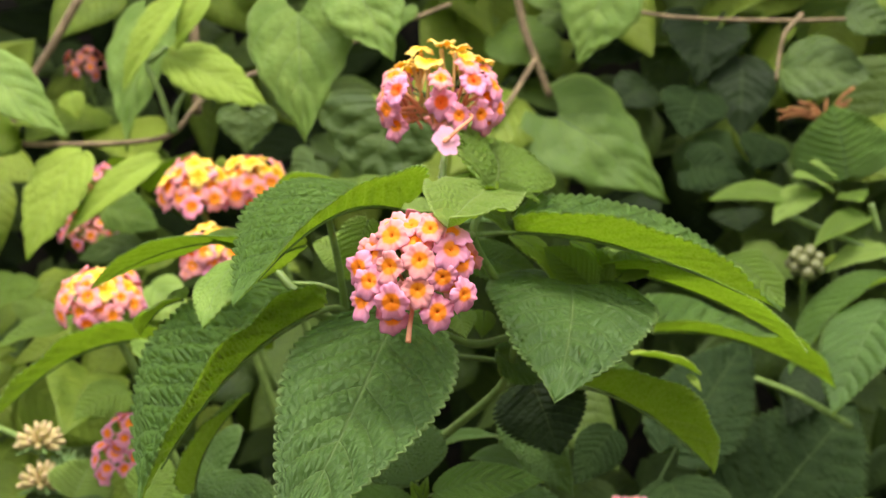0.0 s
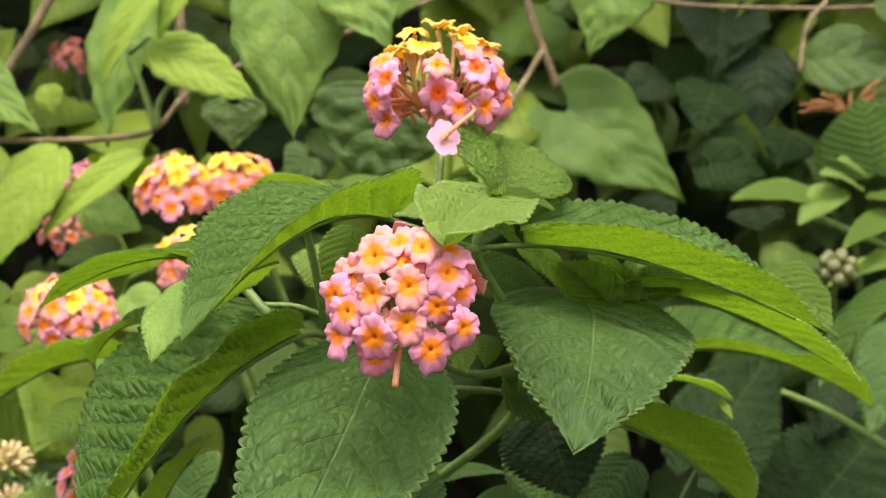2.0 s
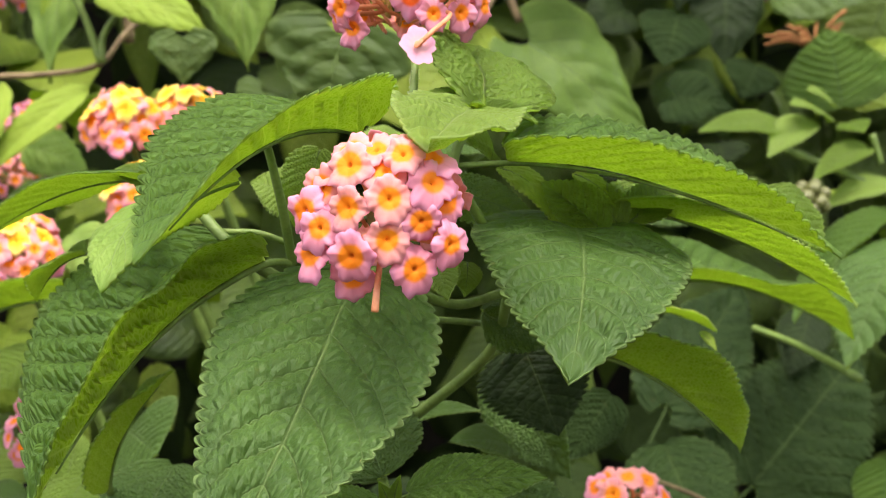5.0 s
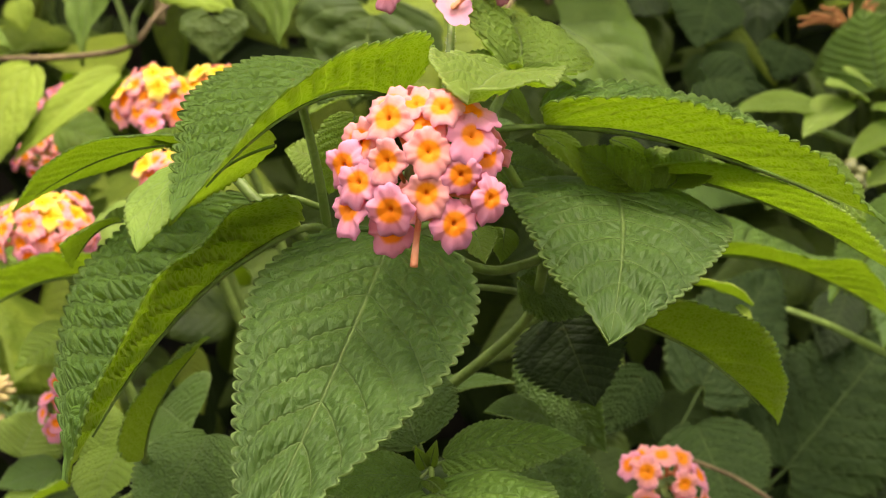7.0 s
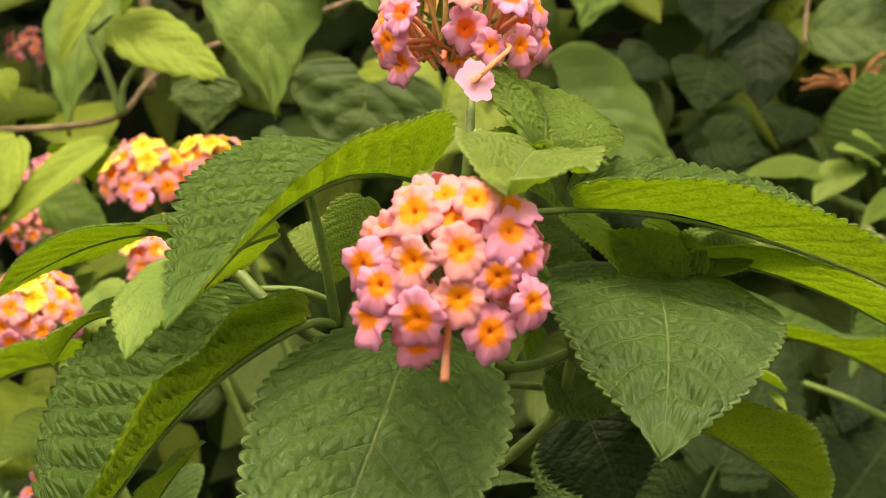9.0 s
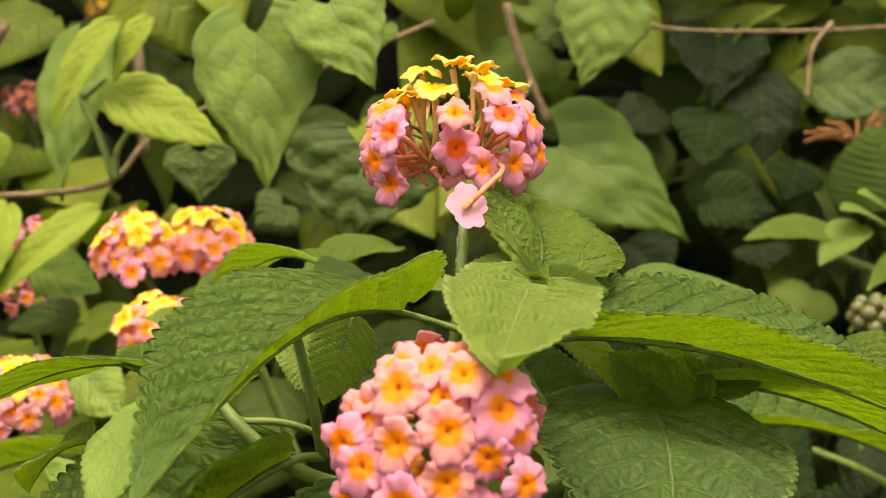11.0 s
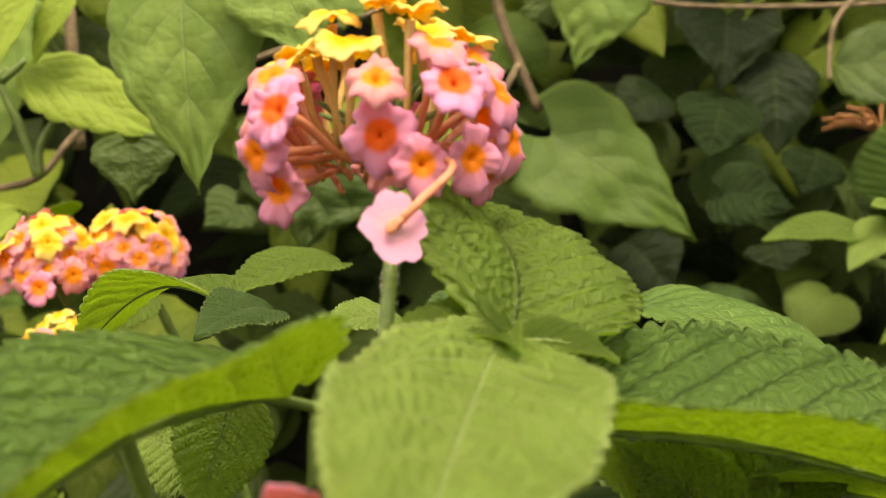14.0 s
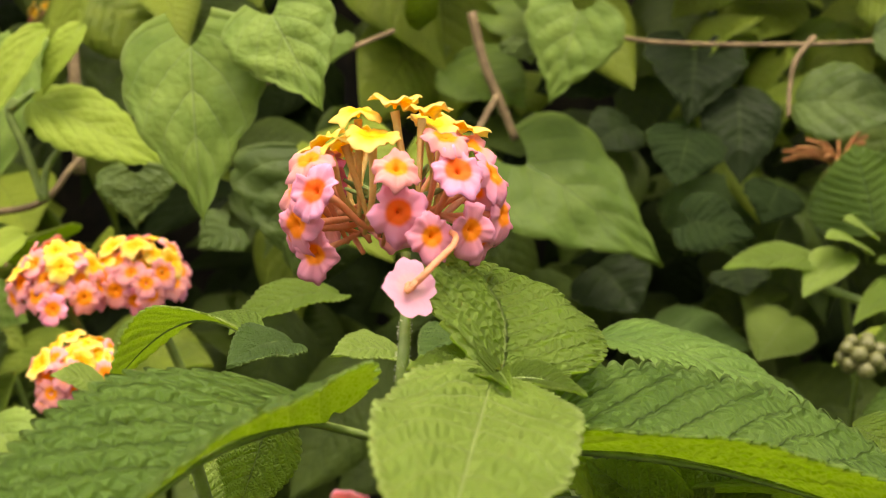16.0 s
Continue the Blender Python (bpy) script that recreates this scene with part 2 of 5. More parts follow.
M_BERRY = plain_material("green_berry", (0.085, 0.100, 0.025), (0.170, 0.175, 0.055), 160.0, rough=0.35)
M_BUD = plain_material("cream_bud", (0.40, 0.36, 0.10), (0.62, 0.42, 0.24), 300.0)
M_SOIL_AND_CORE = plain_material("soil_and_hedge_core_dark", (0.010, 0.010, 0.006), (0.035, 0.03, 0.016), 14.0, rough=0.95, bump=1.0)
M_PINK = petal_material("pink_petal", (0.70, 0.18, 0.01), (0.96, 0.31, 0.012), (0.87, 0.37, 0.45), (0.85, 0.40, 0.57))
M_SALMON = petal_material("salmon_petal", (0.78, 0.22, 0.01), (0.97, 0.36, 0.012), (0.90, 0.41, 0.34), (0.88, 0.43, 0.50))
M_ORANGE = petal_material("red_throated_pink_petal", (0.66, 0.10, 0.01), (0.95, 0.18, 0.015), (0.88, 0.39, 0.51), (0.87, 0.44, 0.67))
M_GOLD = petal_material("yellow_petal", (0.86, 0.40, 0.01), (0.94, 0.56, 0.012), (0.96, 0.72, 0.08), (0.96, 0.80, 0.30))
M_PALE = petal_material("faded_pink_petal", (0.78, 0.46, 0.44), (0.80, 0.46, 0.48), (0.80, 0.43, 0.52), (0.80, 0.46, 0.58))

# ---- builders ----
WORLD = {}


def thing(name, at, label, category, group="", kind=""):
    """A top-level Empty at the base of a thing."""
    e = new(name)
    e.empty_display_size = 0.01
    e.matrix_basis = Matrix.Translation(at)
    WORLD[e.name] = e.matrix_basis.copy()
    return tagged(e, label, category, group, kind)


def put_part(name, mesh, parent, m=None, label=""):
    """A mesh as a part under its thing or part; m is its pose in the world."""
    ob = new(name, mesh)
    ob.parent = parent
    ob.matrix_parent_inverse = WORLD[parent.name].inverted()
    ob.matrix_basis = m if m is not None else Matrix.Identity(4)
    WORLD[ob.name] = ob.matrix_basis.copy()
    if label:
        ob["label"] = label
    return ob


def as_mesh(name, bm, mats):
    me = bpy.data.meshes.new(name)
    bmesh.ops.recalc_face_normals(bm, faces=bm.faces)
    bm.to_mesh(me)
    bm.free()
    for m in mats:
        me.materials.append(m)
    for p in me.polygons:
        p.use_smooth = True
    return me


def part(name, bm, material, parent, label=""):
    return put_part(name, as_mesh(name, bm, [material]), parent, None, label)


def profile(s, kind):
    """Half width of a blade along its length, 1 at the widest."""
    if kind == "heart":
        return (s + 0.004) ** 0.36 * ((1 - s) ** 1.5 * 2.28 + 0.06 * (1 - s) ** 0.5)
    if kind == "broad":
        return (s + 0.003) ** 0.42 * (1 - s) ** 0.95 * 2.32
    if kind == "drip":
        return (s + 0.003) ** 0.50 * ((1 - s) ** 1.32 * 2.80 + 0.05 * (1 - s) ** 0.5)
    if kind == "long":
        return (s + 0.004) ** 0.75 * (1 - s) ** 0.85 * 2.42 / 1.29
    return (s + 0.003) ** 0.52 * (1 - s) ** 1.06 * 2.76


def add_blade(bm, L, W, kind="ovate", fold=20.0, arch=0.12, curl=0.2, teeth=22, tooth=0.10, rug=1.0, wave=0.05, bend=0.0, twist=0.0, veins=9.0, slant=0.30, nu=44, nv=8, seed=0, thick=0.0004, m=None, mats=(0, 1), curl_tip=0.0, fold_b=None):
    """A leaf blade with thickness from the origin along +x, top side to +z: folded along the midrib
    (fold_b: another fold for the half towards -y), arched, with scalloped
    edges and the quilted relief between its side veins."""
    uvl = bm.loops.layers.uv.get("blade") or bm.loops.layers.uv.new("blade")
    rng = random.Random(seed)
    off = Vector((rng.uniform(0, 50), rng.uniform(0, 50), rng.uniform(0, 50)))
    folds = {1: math.tan(radians(fold)), -1: math.tan(radians(fold if fold_b is None else fold_b))}
    rows_top, rows_low, uvs = [], [], []
    for i in range(nu + 1):
        s = i / nu
        s = min(max(s, 0.0), 1.0)
        h = W / 2 * profile(s, kind)
        top, low, uvr = [], [], []
        for j in range(-nv, nv + 1):
            a = abs(j) / nv
            sg = 1 if j > 0 else -1
            edge = a ** 7
            scallop = tooth * (abs(math.sin(math.pi * teeth * s + (0.6 if sg > 0 else 0))) ** 0.7 - 0.5) * edge * min(1, (1 - s) * 7) * (W / 2)
            y = a * h + (scallop if 0 < s < 1 else 0)
            back = 0.20 * L * a ** 1.6 * (1 - s) ** 5 if kind == "heart" else (0.11 if kind == "broad" else 0.03) * L * a * a * (1 - s) ** 4
            x = s * L - back
            z = y * folds[sg] - curl * y * y / (W / 2)
            z += arch * L * 4 * s * (1 - s) * (1.25 - 0.5 * s)
            z -= curl_tip * L * max(0.0, s - 0.7) ** 2 * 4
            ph = (s - slant * a * (0.75 + 0.40 * a) * (1 - 0.75 * s * s)) * veins
            ph -= math.floor(ph)
            z += rug * 0.026 * W * (math.sin(math.pi * ph) ** 0.7 - 0.6) * math.sin(math.pi * min(1, a * 1.05 + 0.02)) * min(1, 6 * s, 6 * (1 - s))
            nz = noise.noise(Vector((s * 5, sg * a * 2.2, 0)) + off)
            z += wave * W * nz * (0.2 + a)
            yy = sg * y + bend * L * (s * (1 - s)) * 4
            yy, z = yy * math.cos(twist * s) - (z - arch * L * 4 * s * (1 - s)) * math.sin(twist * s), z + yy * math.sin(twist * s)
            p, q = Vector((x, yy, z)), Vector((x, yy, z - thick))
            if m is not None:
                p, q = m @ p, m @ q
            top.append(bm.verts.new(p))
            low.append(bm.verts.new(q))
            uvr.append((s, 0.5 + 0.5 * j / nv))
        rows_top.append(top)
        rows_low.append(low)
        uvs.append(uvr)

    def face(vs, uv, mat):
        f = bm.faces.new(vs)
        f.material_index = mat
        f.smooth = True
        for lp, c in zip(f.loops, uv):
            lp[uvl].uv = c

    n = 2 * nv
    for i in range(nu):
        for j in range(n):
            c = (uvs[i][j], uvs[i + 1][j], uvs[i + 1][j + 1], uvs[i][j + 1])
            face((rows_top[i][j], rows_top[i + 1][j], rows_top[i + 1][j + 1], rows_top[i][j + 1]), c, mats[0])
            face((rows_low[i][j], rows_low[i][j + 1], rows_low[i + 1][j + 1], rows_low[i + 1][j]), (c[0], c[3], c[2], c[1]), mats[1])
        for j in (0, n):
            c = (uvs[i][j], uvs[i + 1][j], uvs[i + 1][j], uvs[i][j])
            face((rows_top[i][j], rows_low[i][j], rows_low[i + 1][j], rows_top[i + 1][j]), c, mats[0])


def stand(base, tip, up):
    """The pose that carries +x from base to tip with +z towards up."""
    x = (Vector(tip) - Vector(base)).normalized()
    z = Vector(up)
    z = (z - z.dot(x) * x).normalized()
    y = z.cross(x)
    m = Matrix((x, y, z)).transposed().to_4x4()
    m.translation = base
    return m


def add_tube(bm, points, r0, r1, sides=8, steps=6):
    """A tapered stem through the given points, rounded between them."""
    ps = [Vector(p) for p in points]
    ps = [2 * ps[0] - ps[1]] + ps + [2 * ps[-1] - ps[-2]]
    path = []
    for k in range(1, len(ps) - 2):
        a, b, c, d = ps[k - 1 : k + 3]
        for i in range(steps):
            u = i / steps
            path.append(0.5 * (2 * b + (c - a) * u + (2 * a - 5 * b + 4 * c - d) * u * u + (3 * b - a - 3 * c + d) * u ** 3))
    path.append(ps[-2])
    rings, side = [], Vector((0.31, 0.22, 0.92))
    for i, p in enumerate(path):
        d = (path[min(i + 1, len(path) - 1)] - path[max(i - 1, 0)]).normalized()
        side = (side - side.dot(d) * d).normalized()
        other = d.cross(side)
        r = r0 + (r1 - r0) * i / (len(path) - 1)
        rings.append([bm.verts.new(p + r * (math.cos(2 * math.pi * k / sides) * side + math.sin(2 * math.pi * k / sides) * other)) for k in range(sides)])
    for a, b in zip(rings, rings[1:]):
        for k in range(sides):
            bm.faces.new((a[k], a[(k + 1) % sides], b[(k + 1) % sides], b[k]))
    for ring in (rings[0], rings[-1]):
        bm.faces.new(ring)


def stem(parent, points, r0, r1, material=None, name="stem", label=""):
    bm = bmesh.new()
    add_tube(bm, points, r0, r1)
    return part(name, bm, material or M_STEM, parent, label)


LEAF_COUNT = [0]


def leaf(parent, base, tip, up, width, top=None, under=None, stalk=None, label="", name="leaf", **shape):
    """One leaf from base to tip, its top side facing up; stalk: where its petiole joins the stem."""
    LEAF_COUNT[0] += 1
    length = (Vector(tip) - Vector(base)).length
    shape.setdefault("nu", max(40, 7 * shape.get("teeth", 22)))
    bm = bmesh.new()
    add_blade(bm, length, width, seed=LEAF_COUNT[0], **shape)
    ob = put_part(name, as_mesh(name, bm, [top or M_TOP, under or M_UNDER]), parent, stand(base, tip, up), label)
    b = bmesh.new()
    m = stand(base, tip, up)
    arch, bend = shape.get("arch", 0.12), shape.get("bend", 0.0)
    rib = []
    for s in (0.0, 0.12, 0.3, 0.5, 0.7, 0.86):
        rib.append(m @ Vector((s * length, bend * length * s * (1 - s) * 4, arch * length * 4 * s * (1 - s) * (1.25 - 0.5 * s) - shape.get("curl_tip", 0.0) * length * max(0.0, s - 0.7) ** 2 * 4 - 0.0009 * min(1.0, width / 0.04))))
    thick = 0.008 * width + 0.00022
    add_tube(b, ([Vector(stalk)] if stalk else []) + rib, thick * 1.25, thick * 0.3, 6, 4)
    part("midrib", b, M_SHADE_TONE if top in (M_DEEP_SHADE, M_SHADE_TONE) else M_STEM, ob)
    return ob


def floret_mesh(name, petal, tube, radius, length, cup, seed):
    """A small salver-shaped flower of four uneven lobes, the lowest (towards -y) the broadest, round a shallow throat, on a slim
    tube that runs down -z and widens to the limb."""
    rng = random.Random(seed)
    bm = bmesh.new()
    uvl = bm.loops.layers.uv.new("blade")
    na = 56
    lobes = [(-90, 56, rng.uniform(1.06, 1.22)), (2 + rng.uniform(-6, 6), 48, rng.uniform(0.86, 1.02)),
             (90 + rng.uniform(-6, 6), 50, rng.uniform(0.88, 1.04)), (178 + rng.uniform(-6, 6), 48, rng.uniform(0.86, 1.02))]
    notch = rng.uniform(0.50, 0.60)
    ph = [rng.uniform(0, 6.28) for _ in range(4)]

    def rim(a):
        best = notch
        for mid, half, size in lobes:
            d = abs((math.degrees(a) - mid + 180) % 360 - 180) / half
            if d < 1:
                r = notch + (size - notch) * (1 - d ** 2.2) ** 0.62
                if mid == -90:
                    r -= 0.10 * max(0.0, 1 - (d / 0.30) ** 2)
                best = max(best, r)
        return best * (1 + 0.045 * math.sin(9 * a + ph[0]) + 0.025 * math.sin(17 * a + ph[1]))

    steps = [0.05, 0.09, 0.17, 0.30, 0.46, 0.64, 0.82, 1.0]
    drop = [-0.20, -0.07, -0.01, 0.02, 0.04, 0.05, 0.04, -0.03]
    rims = [rim(2 * math.pi * k / na) for k in range(na)]

    def ring(n, low):
        out = []
        for k in range(na):
            a = 2 * math.pi * k / na
            w = max(0.0, (steps[n] - 0.17) / 0.83)
            rr = steps[n] * (1 + w * (rims[k] - 1))
            z = drop[n] + cup * rr * rr + w * (0.10 * math.sin(2 * a + ph[1]) + 0.08 * math.sin(5 * a + ph[2]) + 0.05 * w * math.sin(13 * a + ph[3])) - 0.24 * w * w * max(0.0, rims[k] - 0.9)
            v = bm.verts.new((radius * rr * math.cos(a), radius * rr * math.sin(a), radius * z - low))
            out.append((v, rr))
        return out

    tops = [ring(n, 0) for n in range(8)]
    lows = [ring(n, 0.00012) for n in range(1, 8)]

    def band(a, b):
        for k in range(na):
            j = (k + 1) % na
            f = bm.faces.new((a[k][0], a[j][0], b[j][0], b[k][0]))
            for lp, u in zip(f.loops, (a[k][1], a[j][1], b[j][1], b[k][1])):
                lp[uvl].uv = (u, k / na)

    for n in range(7):
        band(tops[n], tops[n + 1])
    for n in range(6):
        band(lows[n + 1], lows[n])
    band(tops[-1], lows[-1])
    eye = bm.faces.new([v for v, _ in tops[0]])
    for lp in eye.loops:
        lp[uvl].uv = (0.0, 0.0)
    before = len(bm.faces)
    sway = radius * rng.uniform(-0.35, 0.35)
    add_tube(bm, [(0, 0, -length), (sway, -abs(sway), -length * 0.6), (sway * 0.4, 0, -length * 0.25), (0, 0, -radius * 0.26)], radius * 0.085, radius * 0.17, 8, 4)
    bm.faces.ensure_lookup_table()
    for f in bm.faces[before:]:
        f.material_index = 1
    return as_mesh(name, bm, [petal, tube])


FLORET_R, TUBE_L = 0.0035, 0.0118
FLORETS = {}
for kind, petal, tube in (("pink", M_PINK, M_TUBE), ("salmon", M_SALMON, M_TUBE), ("orange", M_ORANGE, M_TUBE), ("gold", M_GOLD, M_TUBE_YELLOW), ("pale", M_PALE, M_TUBE)):
    FLORETS[kind] = [floret_mesh("floret", petal, tube, FLORET_R, TUBE_L, (0.0, 0.12, -0.14, 0.05, -0.06)[k], 7 * k + 3) for k in range(5)]


def flower_head(parent, centre, radius, florets, size=1.0, seed=1, label="", axis=(0, 0, 1), loose=0.22, face=(0, 0, 0), crown=0.0):
    """A domed head: a small green receptacle with bracts, and florets on tubes that spread from it, each with its broad lobe
    away from the top. florets: directions (x, y, z) from the centre, and the kind of each; face: the way to which all of them bend; crown: how far the upper
    ones turn up to the sky."""
    rng = random.Random(seed)
    bm = bmesh.new()
    bmesh.ops.create_uvsphere(bm, u_segments=12, v_segments=8, radius=radius * 0.24, matrix=Matrix.Translation(centre))
    for k in range(12):
        a, e = 2.4 * k, rng.uniform(-0.5, 0.9)
        d = Vector((math.cos(a) * math.cos(e), math.sin(a) * math.cos(e), math.sin(e)))
        add_tube(bm, [Vector(centre) + d * radius * 0.2, Vector(centre) + d * radius * 0.36, Vector(centre) + d * radius * 0.55], radius * 0.06, radius * 0.015, 5, 3)
    head = part("flower_head", bm, M_BRACT, parent, label)
    for d, kind in florets:
        place = Vector(d).normalized()
        d = (place + Vector(face) * ((1 - 0.85 * max(0.0, place.z)) if place.y < 0.3 else 0) + Vector((0, 0, crown * max(0.0, place.z)))).normalized()
        out = -Vector(axis) + Vector(axis).dot(d) * d
        if out.length < 0.1:
            out = Vector((rng.uniform(-1, 1), -1, 0)) - Vector((rng.uniform(-1, 1), -1, 0)).dot(d) * d
        y = -(out - out.dot(d) * d).normalized()
        x = y.cross(d)
        q = Matrix((x, y, d)).transposed().to_4x4()
        lean = Euler((rng.uniform(-loose, loose), rng.uniform(-loose, loose), rng.gauss(0, 0.35))).to_matrix().to_4x4()
        k = rng.uniform(0.84, 1.09)
        s = size * rng.uniform(0.9, 1.1)
        m = Matrix.Translation(Vector(centre) + place * radius * k) @ q @ lean @ Matrix.Diagonal((s, s, radius * k / TUBE_L, 1))
        put_part("floret", FLORETS[kind][rng.randrange(5)], head, m)
    return head


def spike_mesh(name, r0, r1, r2, length, material):
    bm = bmesh.new()
    add_tube(bm, [(0, 0, 0), (0, 0, length * 0.35), (0, 0, length * 0.75), (0, 0, length)], r0, r2, 6, 3)
    for v in bm.verts:
        bulge = 1 + (r1 / r0 - 1) * math.sin(math.pi * min(1, v.co.z / length))
        v.co.x *= bulge
        v.co.y *= bulge
    return as_mesh(name, bm, [material])


BUD, BRACT = spike_mesh("bud", 0.0011, 0.0017, 0.0009, 0.0080, M_BUD), spike_mesh("bract", 0.0012, 0.0013, 0.0002, 0.0080, M_BRACT)


def bud_head(parent, centre, opened, seed):
    """A tight cluster of small pointed buds over green bracts."""
    rng = random.Random(seed)
    c = Vector(centre)
    bm = bmesh.new()
    bmesh.ops.create_uvsphere(bm, u_segments=10, v_segments=6, radius=0.0045, matrix=Matrix.Translation(c))
    head = part("bud_head", bm, M_BRACT, parent, "tight head of unopened buds")
    for k in range(36):
        z = 1 - (k + 0.5) / 36 * 1.4
        r, a = math.sqrt(max(0.0, 1 - z * z)), 2.39996 * k
        d = Vector((r * math.cos(a), r * math.sin(a), z))
        m = Matrix.Translation(c + d * 0.0035) @ d.to_track_quat("Z", "Y").to_matrix().to_4x4()
        up = opened and z > -0.1
        put_part("bud" if up else "bract", BUD if up else BRACT, head, m)


def berry_cluster(parent, centre, radius):
    """Small green drupes packed round a stalk end."""
    rng = random.Random(4)
    c = Vector(centre)
    bm = bmesh.new()
    bmesh.ops.create_icosphere(bm, subdivisions=2, radius=1.0)
    for v in bm.verts:
        v.co *= 1.0 + 0.05 * noise.noise(v.co * 2)
    me = as_mesh("berry", bm, [M_BERRY])
    for k in range(17):
        z = 1 - (k + 0.5) / 17 * 1.8
        r, a = math.sqrt(max(0.0, 1 - z * z)), 2.39996 * k
        s = radius * rng.uniform(0.30, 0.38)
        put_part("berry", me, parent, Matrix.Translation(c + Vector((r * math.cos(a), r * math.sin(a), z)) * radius * 0.75) @ Matrix.Diagonal((s, s, s, 1)))


def spent_flower(centre):
    """A dried head: orange-brown stalks spread like spider legs."""
    c = Vector(centre)
    t = thing("dry_flower_head", c, "dried orange-brown flower head with bare spreading stalks", "dry flower")
    rng = random.Random(11)
    for k in range(22):
        a, e = rng.uniform(0, 6.28), rng.uniform(-0.5, 0.9)
        d = Vector((math.cos(a) * math.cos(e), math.sin(a) * math.cos(e) * 0.6, math.sin(e)))
        l = rng.uniform(0.020, 0.034)
        bm = bmesh.new()
        add_tube(bm, [c, c + d * l * 0.5 + Vector((0, 0, 0.004)), c + d * l], 0.0009, 0.0013, 5, 3)
        part("stalk", bm, M_DRY, t)
    stem(t, [c, c + Vector((0.01, 0.03, -0.05)), c + Vector((0.03, 0.06, -0.14))], 0.002, 0.003, M_STEM)


def hairs(parent, points, count, reach, seed):
    """Short bristles round a stalk that runs through the given points."""
    rng = random.Random(seed)
    bm = bmesh.new()
    ps = [Vector(p) for p in points]
    for k in range(count):
        u = rng.uniform(0, len(ps) - 1.001)
        i = int(u)
        p = ps[i].lerp(ps[i + 1], u - i)
        d = Vector((rng.gauss(0, 1), rng.gauss(0, 1), rng.gauss(0.1, 0.4))).normalized()
        add_tube(bm, [p, p + d * (0.0008 + reach * rng.uniform(0.4, 1))], 0.00006, 0.00003, 3, 1)
    ob = part("bristles", bm, M_BRISTLE, parent, "fine pale bristles")
    ob["kind"] = "stuff"
    return ob

# ---- the front lantana shoot with its two flower heads ----
shoot = thing("lantana_shoot", (-0.0200, 0.1300, 0.8300), "front lantana shoot with serrated leaves and two pink flower heads", "flowering plant")
NODE_LOW = (0.0150, 0.0640, 0.9120)
NODE = (0.0200, 0.0690, 0.9228)
stem(shoot, [(-0.0019, 0.1300, 0.8415), (0.0028, 0.1180, 0.8515), (0.0230, 0.1000, 0.8714), (0.0270, 0.0850, 0.8865)], 0.0014, 0.0011)
stem(shoot, [(0.0270, 0.0850, 0.8865), (0.0216, 0.0750, 0.8996), (0.0150, 0.0640, 0.9120), (0.0200, 0.0690, 0.9228)], 0.0011, 0.0009)
stem(shoot, [(-0.0168, 0.0750, 0.8933), (-0.0179, 0.0700, 0.9034), (-0.0193, 0.0670, 0.9114), (-0.0205, 0.0640, 0.9175)], 0.0010, 0.0008)
stem(shoot, [(0.0065, 0.0750, 0.8877), (0.0162, 0.0800, 0.8844), (0.0264, 0.0860, 0.8865)], 0.0010, 0.0010)
stem(shoot, [(0.0040, 0.0750, 0.8811), (0.0126, 0.0850, 0.8808), (0.0218, 0.0950, 0.8790)], 0.0007, 0.0007)
stem(shoot, [(-0.0346, 0.0750, 0.9034), (-0.0290, 0.0730, 0.8976), (-0.0210, 0.0740, 0.8913), (-0.0107, 0.0800, 0.8865)], 0.0011, 0.0013)
stem(shoot, [(-0.0305, 0.0750, 0.8998), (-0.0232, 0.0740, 0.8994), (-0.0169, 0.0760, 0.8969)], 0.0006, 0.0007)
stem(shoot, [(0.0054, 0.0700, 0.9086), (0.0073, 0.0655, 0.9245), (0.0078, 0.0690, 0.9309), (0.0081, 0.0740, 0.9393)], 0.0009, 0.0007, label='hairy flower stalk')
hairs(shoot, [(0.0054, 0.0700, 0.9086), (0.0073, 0.0655, 0.9245), (0.0078, 0.0690, 0.9309)], 300, 0.0004, 8)
stem(shoot, [(0.0150, 0.0640, 0.9120), (0.0108, 0.0450, 0.9100), (0.0049, 0.0200, 0.9021)], 0.0009, 0.0007)
leaf(shoot, (-0.0025, 0.0600, 0.9185), (-0.0335, 0.0120, 0.8965), (-0.05, -0.04, 1), 0.0355, top=M_QUILT, veins=10.0, fold=26, fold_b=30, twist=0.28, arch=0.11, teeth=27, tooth=0.11, curl=0.1, rug=1.2, nv=11, stalk=(0.0150, 0.0640, 0.9120), label='arching folded leaf, yellow-green underneath')
leaf(shoot, (0.0258, 0.0690, 0.9135), (0.0910, 0.0690, 0.8940), (-0.03, -0.06, 1), 0.0380, top=M_QUILT, veins=10.0, fold=35, fold_b=21, twist=-0.1, arch=0.055, teeth=29, tooth=0.11, curl=0.1, rug=1.2, nv=11, stalk=(0.0150, 0.0640, 0.9120), label='arching folded leaf, yellow-green underneath')
leaf(shoot, (0.0190, 0.0660, 0.9228), (0.0096, -0.0005, 0.9126), (0.2, -0.1, 1), 0.0335, top=M_FRESH, under=M_UNDER, kind='long', fold=15, arch=0.02, teeth=30, tooth=0.05, rug=1.8, nv=11, curl=0.15, veins=8.0, stalk=(0.0200, 0.0690, 0.9228), label='pale young leaf pointing forwards')
